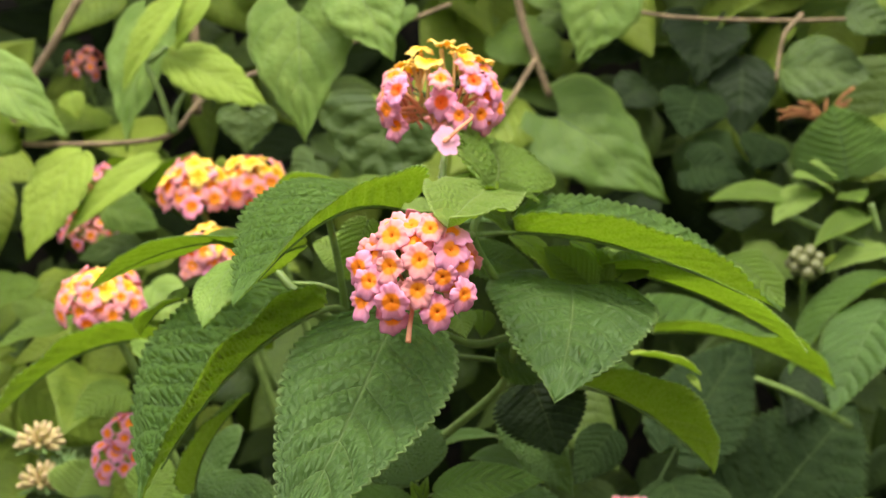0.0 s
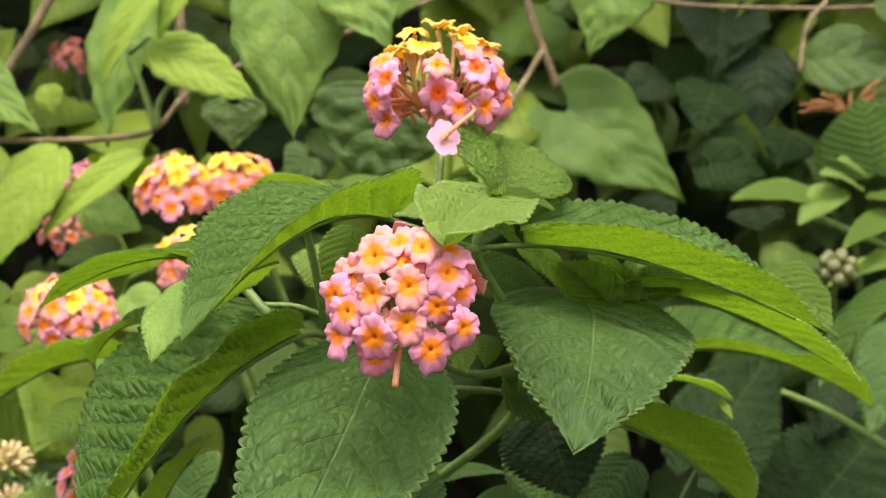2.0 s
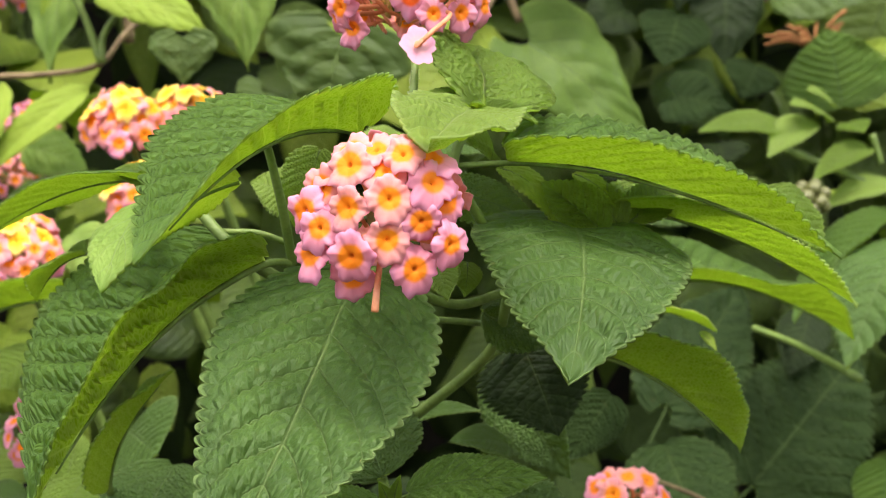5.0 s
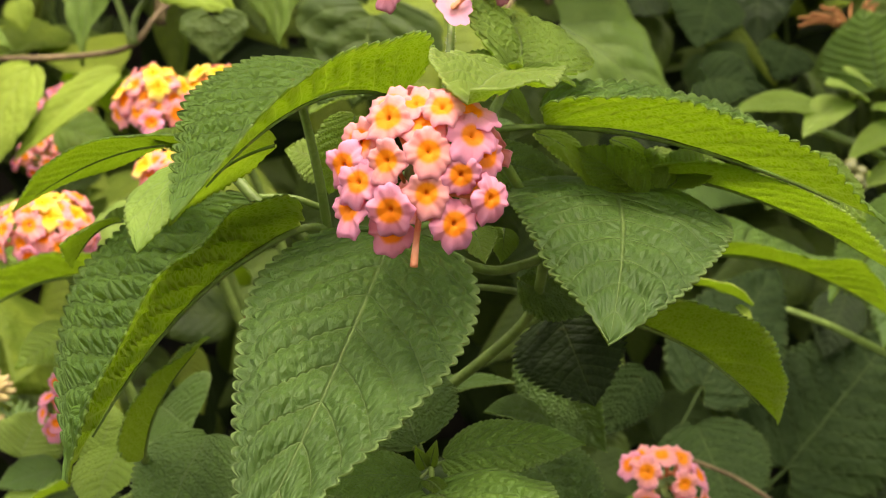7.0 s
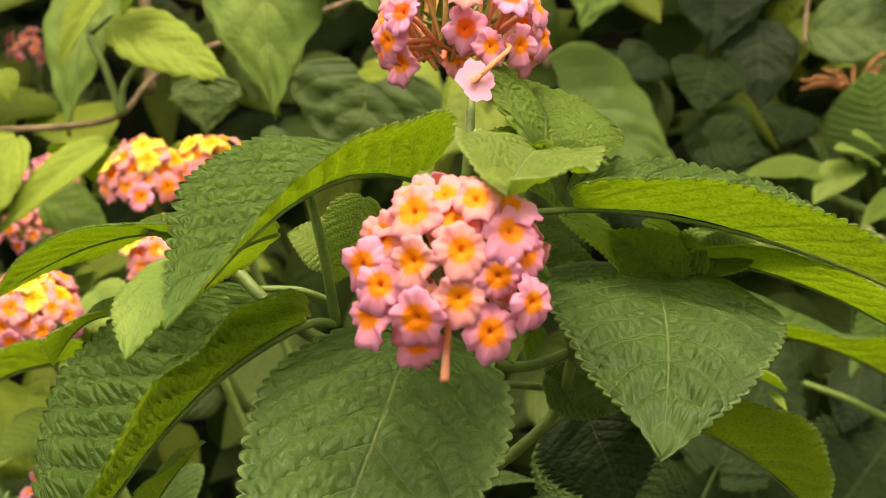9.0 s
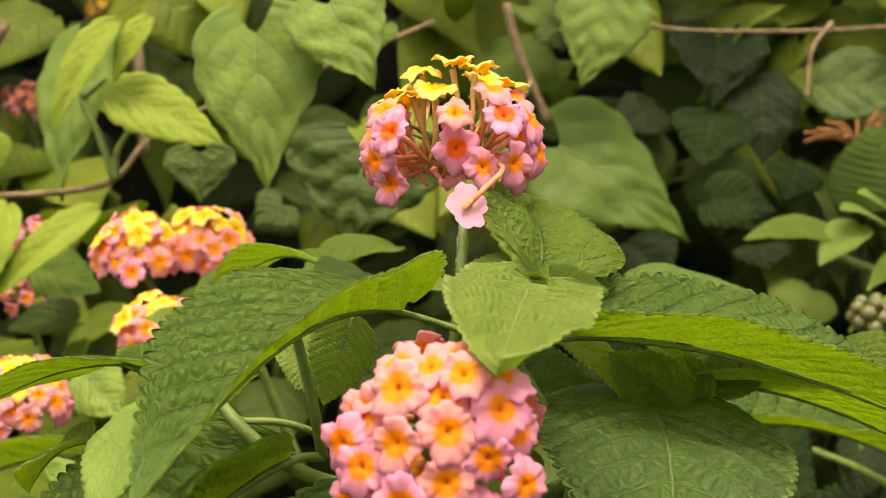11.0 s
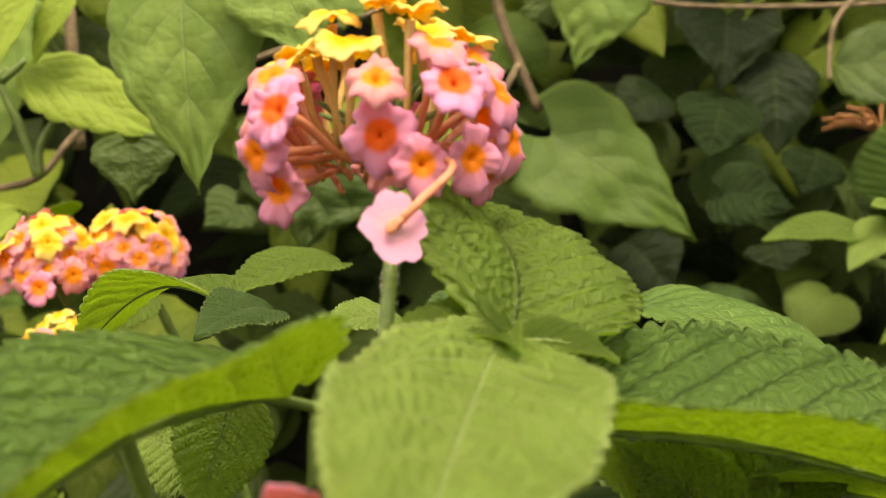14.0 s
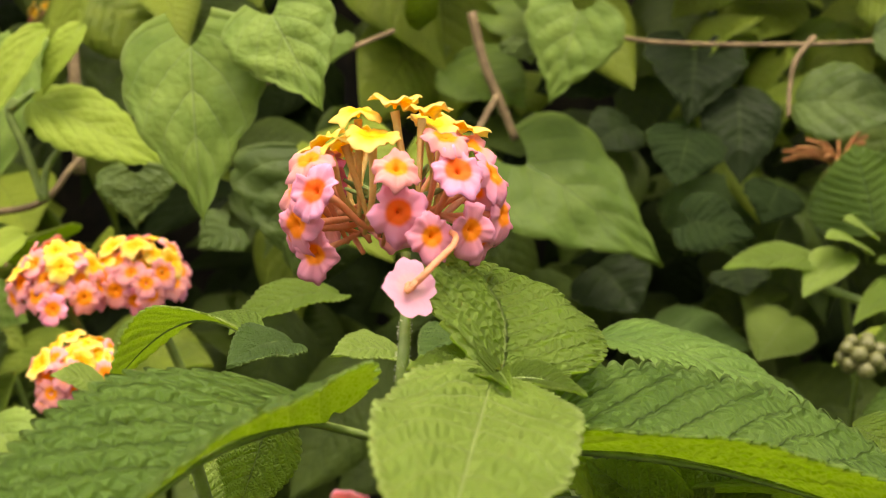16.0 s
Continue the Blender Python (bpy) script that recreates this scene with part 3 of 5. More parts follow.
leaf(shoot, (0.0205, 0.0700, 0.9233), (0.0160, 0.0915, 0.9385), (0.48, -0.66, 0.5), 0.0290, top=M_YOUNG, kind='broad', fold=28, arch=0.1, teeth=26, bend=-0.06, rug=2.2, nv=11, curl=0.3, stalk=(0.0200, 0.0690, 0.9228), label='pale young leaf standing upright')
leaf(shoot, (0.0205, 0.0660, 0.9225), (0.0313, 0.0660, 0.9202), (0, -0.5, 1), 0.0060, top=M_YOUNG, fold=26, arch=0.1, teeth=10, nu=20, nv=4)
leaf(shoot, (0.0195, 0.0670, 0.9225), (0.0079, 0.0620, 0.9247), (0, -0.5, 1), 0.0080, top=M_YOUNG, fold=26, arch=0.1, teeth=10, nu=20, nv=4)
leaf(shoot, (0.0205, 0.0660, 0.9225), (0.0200, 0.0500, 0.9226), (-0.3, -0.6, 0.5), 0.0030, top=M_YOUNG, fold=26, arch=0.1, teeth=10, nu=20, nv=4)
leaf(shoot, (-0.0390, 0.0520, 0.9058), (-0.0442, 0.0340, 0.8909), (-0.4, -0.8, 0.45), 0.0145, top=M_VINE, veins=4.0, fold=10, arch=0.08, teeth=16, label='pale leaf below the arching one')
leaf(shoot, (-0.0391, 0.0620, 0.9096), (-0.0965, 0.1250, 0.8972), (0.05, 0.02, 1), 0.0170, top=M_QUILT, veins=10.0, fold=16, arch=0.05, teeth=24, tooth=0.06, label='narrow bright leaf lying level')
leaf(shoot, (-0.0405, 0.0660, 0.9087), (-0.0515, 0.0750, 0.9123), (0, -0.5, 0.9), 0.0080, top=M_YOUNG, fold=14, arch=0.1, teeth=12)
leaf(shoot, (-0.0252, 0.0600, 0.9094), (-0.0429, 0.0500, 0.8951), (0.1, 0.5, 0.8), 0.0160, top=M_UNDER, fold=20, arch=0.1, teeth=18, label='yellow-green leaf beneath the arching one')
leaf(shoot, (-0.0614, 0.0900, 0.8953), (-0.0754, 0.1000, 0.8848), (-0.3, -0.2, 0.9), 0.0160, top=M_YOUNG, fold=22, arch=0.1, teeth=14)
leaf(shoot, (-0.0652, 0.1200, 0.8866), (-0.0753, 0.1200, 0.8733), (-0.3, -0.8, 0.4), 0.0148, top=M_FRESH, fold=6, arch=0.05, teeth=14, label='pale leaf in the shade of another')
leaf(shoot, (-0.0032, 0.0450, 0.8916), (-0.0230, -0.0060, 0.8480), (-0.1205, -0.823933, 0.486841), 0.0370, kind='drip', fold=15, arch=0.05, teeth=31, curl=0.2, bend=0.03, tooth=0.065, rug=1.6, nv=12, veins=9.0, stalk=(0.0060, 0.0620, 0.8960), label='broad dark green hanging leaf')
leaf(shoot, (-0.0216, 0.0700, 0.8943), (-0.0629, 0.0520, 0.8492), (-0.36, -0.04, 0.9), 0.0600, top=M_QUILT, veins=10.0, fold=25, fold_b=40, arch=0.09, teeth=32, tooth=0.07, curl=0.2, rug=2.0, nv=11, stalk=(-0.0168, 0.0750, 0.8933), label='drooping folded leaf with quilted dark top')
leaf(shoot, (-0.0604, 0.1000, 0.8432), (-0.0438, 0.0900, 0.8707), (-0.6, -0.1, 0.75), 0.0200, top=M_QUILT, veins=10.0, fold=28, arch=0.08, teeth=18)
leaf(shoot, (-0.0172, 0.1000, 0.9066), (-0.0283, 0.1000, 0.9100), (0, -0.7, 0.6), 0.0130, top=M_FRESH, fold=12, arch=0.06, teeth=14)
leaf(shoot, (-0.0123, 0.0900, 0.9164), (-0.0184, 0.0950, 0.9001), (0.1, -0.9, 0.2), 0.0120, top=M_YOUNG, fold=8, arch=0.05, teeth=14)
leaf(shoot, (0.0113, 0.0600, 0.8934), (0.0133, 0.0500, 0.8878), (0, -0.8, 0.4), 0.0075, top=M_FRESH, fold=12, arch=0.1, teeth=10)
leaf(shoot, (0.0181, 0.0800, 0.8929), (0.0173, 0.0750, 0.8864), (0.2, -0.8, 0.3), 0.0060, top=M_YOUNG, fold=12, arch=0.1, teeth=10)

# flower heads of the front shoot
AX, AY, AZ, AR = 0.0034, 0.0140, 0.9033, 0.0127
head_a = []
for u, v, kind in ((-0.39, 0.57, "salmon"), (0.20, 0.66, "salmon"), (0.54, 0.65, "pink"), (-0.76, 0.35, "salmon"), (-0.42, 0.10, "salmon"),
                   (0.06, 0.20, "salmon"), (0.53, 0.36, "pink"), (0.78, 0.17, "pink"), (-0.86, 0.06, "pink"), (-0.73, -0.13, "pink"),
                   (-0.36, -0.43, "pink"), (0.03, -0.28, "salmon"), (0.44, -0.07, "pink"), (0.68, -0.30, "pink"), (-0.78, -0.39, "pink"),
                   (-0.40, -0.74, "pink"), (0.33, -0.60, "pink"), (-0.10, 0.81, "salmon"), (0.20, 0.91, "salmon"),
                   (-0.40, 0.79, "salmon"), (-0.63, 0.58, "salmon"), (0.02, 0.55, "salmon")):
    head_a.append(((u, -math.sqrt(max(0.02, 1 - u * u - v * v)), v), kind))
for k in range(7):
    head_a.append(((math.cos(0.9 * k) * 0.9, 0.75, math.sin(0.9 * k) * 0.6 + 0.3), "salmon"))
h_a = flower_head(shoot, (AX, AY, AZ), AR, head_a, 1.04, 3, "domed flower head of salmon and pink florets", (0, -0.45, 0.9), face=(0, -0.85, 0.15))
stem(h_a, [(AX, AY, AZ), (AX - 0.0012, AY - 0.0065, AZ - 0.0095), (AX - 0.0016, AY - 0.0080, AZ - 0.0136)], 0.0004, 0.0006, M_TUBE, "floret_tube", "bare tube that lost its petals")
BX, BY, BZ, BR = 0.0065, 0.0820, 0.9460, 0.0152
head_b = []
for u, v, w, kind in ((-0.50, 0.70, 0.35, "gold"), (-0.18, 0.62, 0.70, "gold"), (0.03, 0.85, 0.45, "gold"), (0.40, 0.84, 0.25, "gold"), (0.62, 0.78, -0.1, "gold"),
                      (-0.30, 0.80, -0.45, "gold"), (-0.28, 0.80, 0.40, "gold"), (-0.66, 0.62, 0.0, "gold"), (0.26, 0.80, 0.50, "gold"), (-0.50, 0.75, -0.45, "gold"), (0.45, 0.75, -0.5, "gold"),
                      (0.45, 0.56, 0.68, "salmon"), (0.77, 0.62, 0.1, "salmon"), (-0.70, 0.40, 0.4, "salmon"), (-0.90, 0.20, 0.1, "salmon"), (0.03, 0.26, 0.95, "salmon"),
                      (0.52, 0.24, 0.80, "orange"), (-0.60, 0.10, 0.75, "orange"), (0.05, -0.10, 0.98, "orange"), (0.33, -0.30, 0.88, "pink"), (0.75, -0.26, 0.60, "pink"),
                      (-0.70, -0.42, 0.50, "pink"), (-0.95, -0.24, 0.20, "pink"), (0.90, 0.28, 0.30, "pink"), (0.98, -0.08, 0.15, "pink"), (0.92, -0.30, 0.10, "pink"), (-0.78, -0.15, 0.50, "pink")):
    head_b.append(((u, -w, v), kind))
for k in range(8):
    head_b.append(((math.cos(0.8 * k), 0.75, math.sin(2.1 * k) * 0.4 + 0.3), ("pink", "orange", "salmon")[k % 3]))
h_b = flower_head(shoot, (BX, BY, BZ), BR, head_b, 1.14, 5, "side-lit flower head, yellow on top and pink below", face=(0, -0.45, 0), crown=1.6)
PALE = Vector((0.0086, 0.0630, 0.9348))
put_part("floret", FLORETS["pale"][0], h_b, Matrix.Translation(PALE) @ Vector((-0.30, 0.85, -0.35)).to_track_quat("Z", "Y").to_matrix().to_4x4() @ Matrix.Diagonal((1.15, 1.15, 0.15, 1)), "faded floret hanging below the head")
stem(h_b, [PALE + Vector((0.0001, -0.0005, 0.0001)), PALE + Vector((0.0026, -0.0005, 0.0024)), PALE + Vector((0.0060, 0.0060, 0.0068)), Vector((BX, BY, BZ - 0.002))], 0.0005, 0.0004, M_TUBE, "floret_tube")

# ---- second shoot, to the side of the first ----
shoot_b = thing("lantana_shoot", (0.0400, 0.1700, 0.8300), "lantana side shoot with bright serrated leaves and no flowers", "plant")
NODE_B = (0.0415, 0.0860, 0.8960)
stem(shoot_b, [(0.0230, 0.1000, 0.8714), (0.0337, 0.1150, 0.8748), (0.0463, 0.1150, 0.8817), (0.0452, 0.0950, 0.8931), (0.0415, 0.0860, 0.8960)], 0.0013, 0.0009)
leaf(shoot_b, (0.0495, 0.0850, 0.9042), (0.1091, 0.1100, 0.8808), (0, -0.04, 1), 0.0260, top=M_YOUNG, fold=36, fold_b=22, arch=0.05, teeth=32, tooth=0.07, stalk=(0.0415, 0.0860, 0.8960), label='long bright leaf with scalloped edges')
leaf(shoot_b, (0.0391, 0.0820, 0.8998), (0.0319, 0.0260, 0.8765), (0.05, -0.7, 0.7), 0.0410, kind='broad', fold=7, arch=0.1, teeth=30, tooth=0.055, bend=0.03, rug=2.2, nv=12, veins=8.0, stalk=(0.0415, 0.0860, 0.8960), label='broad dark green leaf facing forwards')
leaf(shoot_b, (0.0459, 0.0800, 0.8985), (0.0337, 0.0850, 0.9092), (-0.3, -0.75, 0.5), 0.0105, top=M_YOUNG, fold=34, arch=0.12, teeth=14, stalk=(0.0415, 0.0860, 0.8960))
leaf(shoot_b, (0.0253, 0.0860, 0.9121), (0.0367, 0.0820, 0.8993), (0.5, -0.6, 0.4), 0.0082, top=M_YELLOW, fold=14, arch=0.12, teeth=16, tooth=0.12, rug=2.0, bend=0.08)
leaf(shoot_b, (0.0442, 0.0830, 0.8982), (0.0379, 0.0850, 0.9075), (-0.6, -0.6, 0.3), 0.0055, top=M_YOUNG, fold=24, arch=0.14, teeth=12, tooth=0.14, rug=2.0, stalk=(0.0415, 0.0860, 0.8960))
leaf(shoot_b, (0.0411, 0.0880, 0.9108), (0.0512, 0.0840, 0.9021), (0.3, -0.7, 0.6), 0.0050, top=M_YELLOW, fold=18, arch=0.1, teeth=12, rug=2.0)
leaf(shoot_b, (0.0122, 0.0950, 0.9073), (0.0342, 0.0880, 0.9002), (0, -0.75, 0.6), 0.0127, top=M_QUILT, veins=10.0, fold=10, arch=0.1, teeth=18, tooth=0.1, rug=1.8, label='dark leaf with scalloped edges')
leaf(shoot_b, (0.0498, 0.0830, 0.8994), (0.0433, 0.0900, 0.9103), (-0.2, -0.8, 0.5), 0.0085, top=M_FRESH, fold=24, arch=0.1, teeth=12, stalk=(0.0415, 0.0860, 0.8960))
leaf(shoot_b, (0.0526, 0.0850, 0.9013), (0.0633, 0.0950, 0.9078), (0.1, -0.7, 0.6), 0.0095, top=M_YOUNG, fold=22, arch=0.1, teeth=12, stalk=(0.0415, 0.0860, 0.8960))
leaf(shoot_b, (0.0240, 0.0850, 0.9145), (0.0157, 0.0750, 0.9187), (0, -0.8, 0.6), 0.0110, top=M_FRESH, fold=20, arch=0.1, teeth=14)
leaf(shoot_b, (0.0917, 0.1350, 0.9068), (0.1066, 0.1250, 0.8924), (0.1, -0.6, 0.8), 0.0200, top=M_YOUNG, fold=12, arch=0.1, teeth=18, label='pale leaf seen behind the others')
leaf(shoot_b, (0.0418, 0.1000, 0.8730), (0.0875, 0.1300, 0.8437), (0.12, -0.02, 1), 0.0370, top=M_QUILT, veins=10.0, fold=42, fold_b=30, arch=0.07, teeth=28, tooth=0.07, curl=0.2, stalk=(0.0463, 0.1150, 0.8817), label='drooping folded leaf')
leaf(shoot_b, (0.0218, 0.0900, 0.8817), (0.0386, 0.0950, 0.8747), (0.05, -0.85, 0.5), 0.0119, fold=10, arch=-0.05, teeth=16, rug=2.2, wave=0.12, label='crinkled dark leaf')
leaf(shoot_b, (0.0323, 0.1150, 0.8720), (0.0401, 0.1100, 0.8514), (0.1, -0.9, 0.2), 0.0264, top=M_DEEP_SHADE, under=M_DEEP_SHADE, fold=6, arch=0.05, teeth=18, rug=0.4, label='leaf in deep shade colours')
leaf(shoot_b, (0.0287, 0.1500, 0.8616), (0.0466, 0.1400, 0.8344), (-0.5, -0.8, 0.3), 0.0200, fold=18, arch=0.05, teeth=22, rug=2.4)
leaf(shoot_b, (0.0651, 0.1900, 0.8478), (0.0508, 0.1800, 0.8304), (-0.2, -0.9, 0.3), 0.0165, top=M_SHADE_TONE, fold=10, arch=0.05, teeth=20, rug=2.6)
leaf(shoot_b, (0.0800, 0.2000, 0.8814), (0.1648, 0.2650, 0.8549), (0.05, -0.14, 1), 0.0440, top=M_QUILT, veins=10.0, fold=34, fold_b=22, arch=0.06, teeth=28, tooth=0.07, curl=0.2, label='folded dark leaf with pale underside')
leaf(shoot_b, (0.0678, 0.1600, 0.8759), (0.0914, 0.1700, 0.8688), (0.05, 0.05, 1), 0.0140, top=M_YELLOW, fold=20, arch=0.06, teeth=14)
leaf(shoot_b, (0.0869, 0.1700, 0.8685), (0.0909, 0.1680, 0.8634), (0.3, -0.5, 0.6), 0.0035, top=M_YELLOW, fold=20, arch=0.06, teeth=8, nu=16, nv=3)

# ---- shoot at the far side with the dry leaf tip ----
shoot_c = thing("lantana_shoot", (0.2000, 0.4000, 0.8000), "lantana shoot with large grey-green leaves, one with a dry tip", "plant")
leaf(shoot_c, (0.2091, 0.3300, 0.8869), (0.1741, 0.3000, 0.8392), (-0.55, -0.6, 0.5), 0.0400, fold=14, arch=0.07, teeth=24, label='grey-green leaf with a dry pale tip')
leaf(shoot_c, (0.2206, 0.3600, 0.8977), (0.1661, 0.3400, 0.8537), (-0.25, -0.05, 0.95), 0.0330, top=M_QUILT, veins=10.0, fold=28, arch=0.1, teeth=22, label='folded leaf, yellow-green underneath')
leaf(shoot_c, (0.1171, 0.3600, 0.8159), (0.1597, 0.4000, 0.8643), (-0.2, -0.95, 0.2), 0.0484, top=M_SHADE_TONE, kind='broad', fold=10, arch=0.05, teeth=24, rug=2.4, veins=8.0, stalk=(0.1014, 0.3500, 0.7897), label='broad grey-green leaf in shade colours')
leaf(shoot_c, (0.1597, 0.3800, 0.7751), (0.2222, 0.4200, 0.8302), (-0.2, -0.9, 0.25), 0.0732, top=M_SHADE_TONE, kind='broad', fold=10, arch=0.05, teeth=26, rug=2.4, veins=8.0, stalk=(0.1499, 0.3800, 0.7658), label='broad leaf in dark shade colours')
leaf(shoot_c, (0.2022, 0.4000, 0.7717), (0.2040, 0.3800, 0.7436), (-0.1, -0.8, 0.5), 0.0320, top=M_DEEP_SHADE, fold=8, arch=0.05, teeth=20, rug=0.6)
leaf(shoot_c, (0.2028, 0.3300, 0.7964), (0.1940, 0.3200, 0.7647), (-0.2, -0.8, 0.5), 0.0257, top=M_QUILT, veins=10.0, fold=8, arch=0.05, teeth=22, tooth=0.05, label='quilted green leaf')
leaf(shoot_c, (0.1107, 0.3400, 0.8028), (0.1215, 0.3000, 0.7661), (-0.1, -0.85, 0.4), 0.0444, top=M_SHADE_TONE, fold=8, arch=0.05, teeth=24, rug=1.6)
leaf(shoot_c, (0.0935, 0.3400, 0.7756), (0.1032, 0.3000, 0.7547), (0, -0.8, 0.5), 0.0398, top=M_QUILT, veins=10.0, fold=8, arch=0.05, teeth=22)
leaf(shoot_c, (0.1994, 0.4200, 0.8502), (0.1824, 0.4000, 0.8217), (-0.2, -0.9, 0.3), 0.0248, top=M_DEEP_SHADE, fold=8, arch=0.05, teeth=20, rug=1.0)
stem(shoot_c, [(0.1525, 0.4600, 0.8521), (0.1685, 0.4300, 0.8442), (0.1855, 0.4000, 0.8373), (0.1943, 0.3400, 0.8296)], 0.0015, 0.0018)

# ---- low shoot with a pair of leaves ----
shoot_d = thing("lantana_shoot", (-0.0040, 0.1200, 0.8200), "low lantana shoot with a pair of broad leaves", "plant")
stem(shoot_d, [(-0.0019, 0.1300, 0.8415), (0.0011, 0.0800, 0.8467), (0.0032, 0.0680, 0.8472)], 0.0012, 0.0008)
leaf(shoot_d, (0.0060, 0.0660, 0.8492), (0.0321, 0.0600, 0.8532), (0, -0.65, 0.75), 0.0135, fold=9, arch=0.08, teeth=24, tooth=0.08, rug=1.8, nv=11, top=M_MID, stalk=(0.0032, 0.0680, 0.8472), label='smooth bright green oval leaf')
leaf(shoot_d, (0.0009, 0.0660, 0.8457), (-0.0225, 0.0600, 0.8456), (-0.05, -0.65, 0.75), 0.0123, fold=9, arch=0.08, teeth=24, tooth=0.08, rug=1.8, nv=11, top=M_MID, stalk=(0.0032, 0.0680, 0.8472))
leaf(shoot_d, (0.0035, 0.0580, 0.8447), (0.0178, 0.0100, 0.8379), (0, -0.62, 0.75), 0.0330, fold=9, arch=0.08, teeth=30, rug=2.4, nv=11, top=M_MID, stalk=(0.0032, 0.0680, 0.8472), label='quilted bright green leaf pointing forwards')
leaf(shoot_d, (0.0003, 0.0850, 0.8483), (-0.0076, 0.1050, 0.8644), (-0.1, -0.85, 0.45), 0.0220, fold=12, arch=0.06, teeth=24, rug=2.2, nv=11, label='dark quilted leaf')
leaf(shoot_d, (0.0291, 0.1200, 0.8473), (0.0147, 0.1100, 0.8505), (0, -0.6, 0.75), 0.0097, fold=14, arch=0.08, teeth=18, rug=1.4)
leaf(shoot_d, (0.0260, 0.1300, 0.8368), (0.0401, 0.1100, 0.8153), (0, -0.85, 0.45), 0.0240, fold=8, arch=0.06, teeth=24, rug=2.6, nv=11, label='large dark quilted leaf')
leaf(shoot_d, (-0.0499, 0.1200, 0.8438), (-0.0585, 0.1000, 0.8192), (-0.2, -0.8, 0.5), 0.0259, fold=10, arch=0.08, teeth=24, rug=2.6, nv=11, label='dark quilted leaf')
leaf(shoot_d, (-0.0138, 0.1100, 0.8313), (-0.0342, 0.0900, 0.8243), (-0.1, -0.75, 0.6), 0.0198, fold=12, arch=0.08, teeth=22, rug=2.6, nv=11)
leaf(shoot_d, (0.0022, 0.0620, 0.8461), (0.0075, 0.0520, 0.8437), (0, -0.6, 0.8), 0.0035, top=M_YOUNG, fold=20, arch=0.1, teeth=6, nu=14, nv=3)
leaf(shoot_d, (0.0030, 0.0640, 0.8486), (0.0043, 0.0600, 0.8540), (0, -0.9, 0.3), 0.0026, top=M_YOUNG, fold=20, arch=0.1, teeth=6, nu=14, nv=3)
leaf(shoot_d, (0.0022, 0.0640, 0.8481), (0.0004, 0.0600, 0.8529), (0, -0.9, 0.3), 0.0030, top=M_YOUNG, fold=20, arch=0.1, teeth=6, nu=14, nv=3)
leaf(shoot_d, (-0.0010, 0.1500, 0.8474), (0.0236, 0.1400, 0.8525), (0, -0.4, 0.9), 0.0092, fold=14, arch=0.08, teeth=16, rug=1.4)

# ---- loose low flower head ----
shoot_e = thing("lantana_shoot", (0.0783, 0.2650, 0.7708), "thin lantana shoot with a loose salmon flower head", "flowering plant")
EC = Vector((0.0783, 0.2450, 0.8008))
stem(shoot_e, [(0.0813, 0.2700, 0.7702), (0.0816, 0.2550, 0.7891), (0.0783, 0.2450, 0.8008)], 0.0011, 0.0008)
head_e = [((u, -w, v), kind) for u, v, w, kind in ((-0.62, 0.95, 0.3, "salmon"), (-0.85, 0.60, 0.2, "pink"), (-0.33, 0.40, 0.7, "salmon"), (0.0, 0.80, 0.4, "salmon"), (0.50, 0.72, 0.3, "salmon"),
    (0.35, 0.20, 0.8, "salmon"), (0.72, 0.25, 0.3, "pink"), (-0.40, -0.20, 0.8, "salmon"), (0.40, -0.27, 0.7, "salmon"), (0.85, -0.33, 0.3, "salmon"), (-0.60, -0.50, 0.4, "pink"), (-0.13, -0.66, 0.7, "salmon"), (-0.20, -1.12, 0.5, "pink"))]
flower_head(shoot_e, EC, 0.0150, head_e, 1.50, 9, "loose head of salmon florets", face=(0, -0.5, 0.1))

# ---- shoot behind, with wide yellow and pink heads ----
shoot_f = thing("lantana_shoot", (-0.1000, 0.4000, 0.8200), "lantana shoot with wide yellow and pink flower heads", "flowering plant")


def dome(count, tilt, kinds, seed, spread=1.0):
    """Directions over a dome, from its top down, with the kind of floret for each height."""
    out, rng = [], random.Random(seed)
    for k in range(count):
        z = 1 - (k + 0.5) / count * 1.15
        a = 2.39996 * k + rng.uniform(-0.2, 0.2)
        r = math.sqrt(max(0.0, 1 - z * z)) * spread
        d = Matrix.Rotation(radians(tilt), 3, "X") @ Vector((r * math.cos(a), r * math.sin(a), z))
        out.append((d, kinds[min(len(kinds) - 1, int(len(kinds) * (k + rng.uniform(-0.6, 0.6)) / count)) if k else 0]))
    return out


MIX = ("gold", "salmon", "gold", "salmon", "salmon", "salmon", "salmon", "pink")

for n, (at, r, s) in enumerate(((Vector((-0.1113, 0.3350, 0.9400)), 0.0165, 1.25), (Vector((-0.0856, 0.3450, 0.9415)), 0.0165, 1.25), (Vector((-0.1342, 0.2650, 0.8905)), 0.0165, 1.18), (Vector((-0.0985, 0.3150, 0.9086)), 0.0160, 1.18))):
    flower_head(shoot_f, at - Vector((0, 0, 0.25 * r)), r, dome(38, 16, MIX, 20 + n, 1.0), 1.25 * s, 30 + n, "wide flower head, yellow above and pink below", face=(0, -0.35, 0.1))
    stem(shoot_f, [at - Vector((0, 0, 0.3 * r)), at + Vector((0.01, 0.02, -0.035)), at + Vector((0.03, 0.05, -0.10))], 0.0014, 0.0022)
leaf(shoot_f, (-0.0086, 0.2200, 0.9326), (-0.0341, 0.2000, 0.9247), (0, -0.35, 1), 0.0200, top=M_YOUNG, fold=16, arch=0.12, teeth=18, label='bright leaf behind the upper flower')
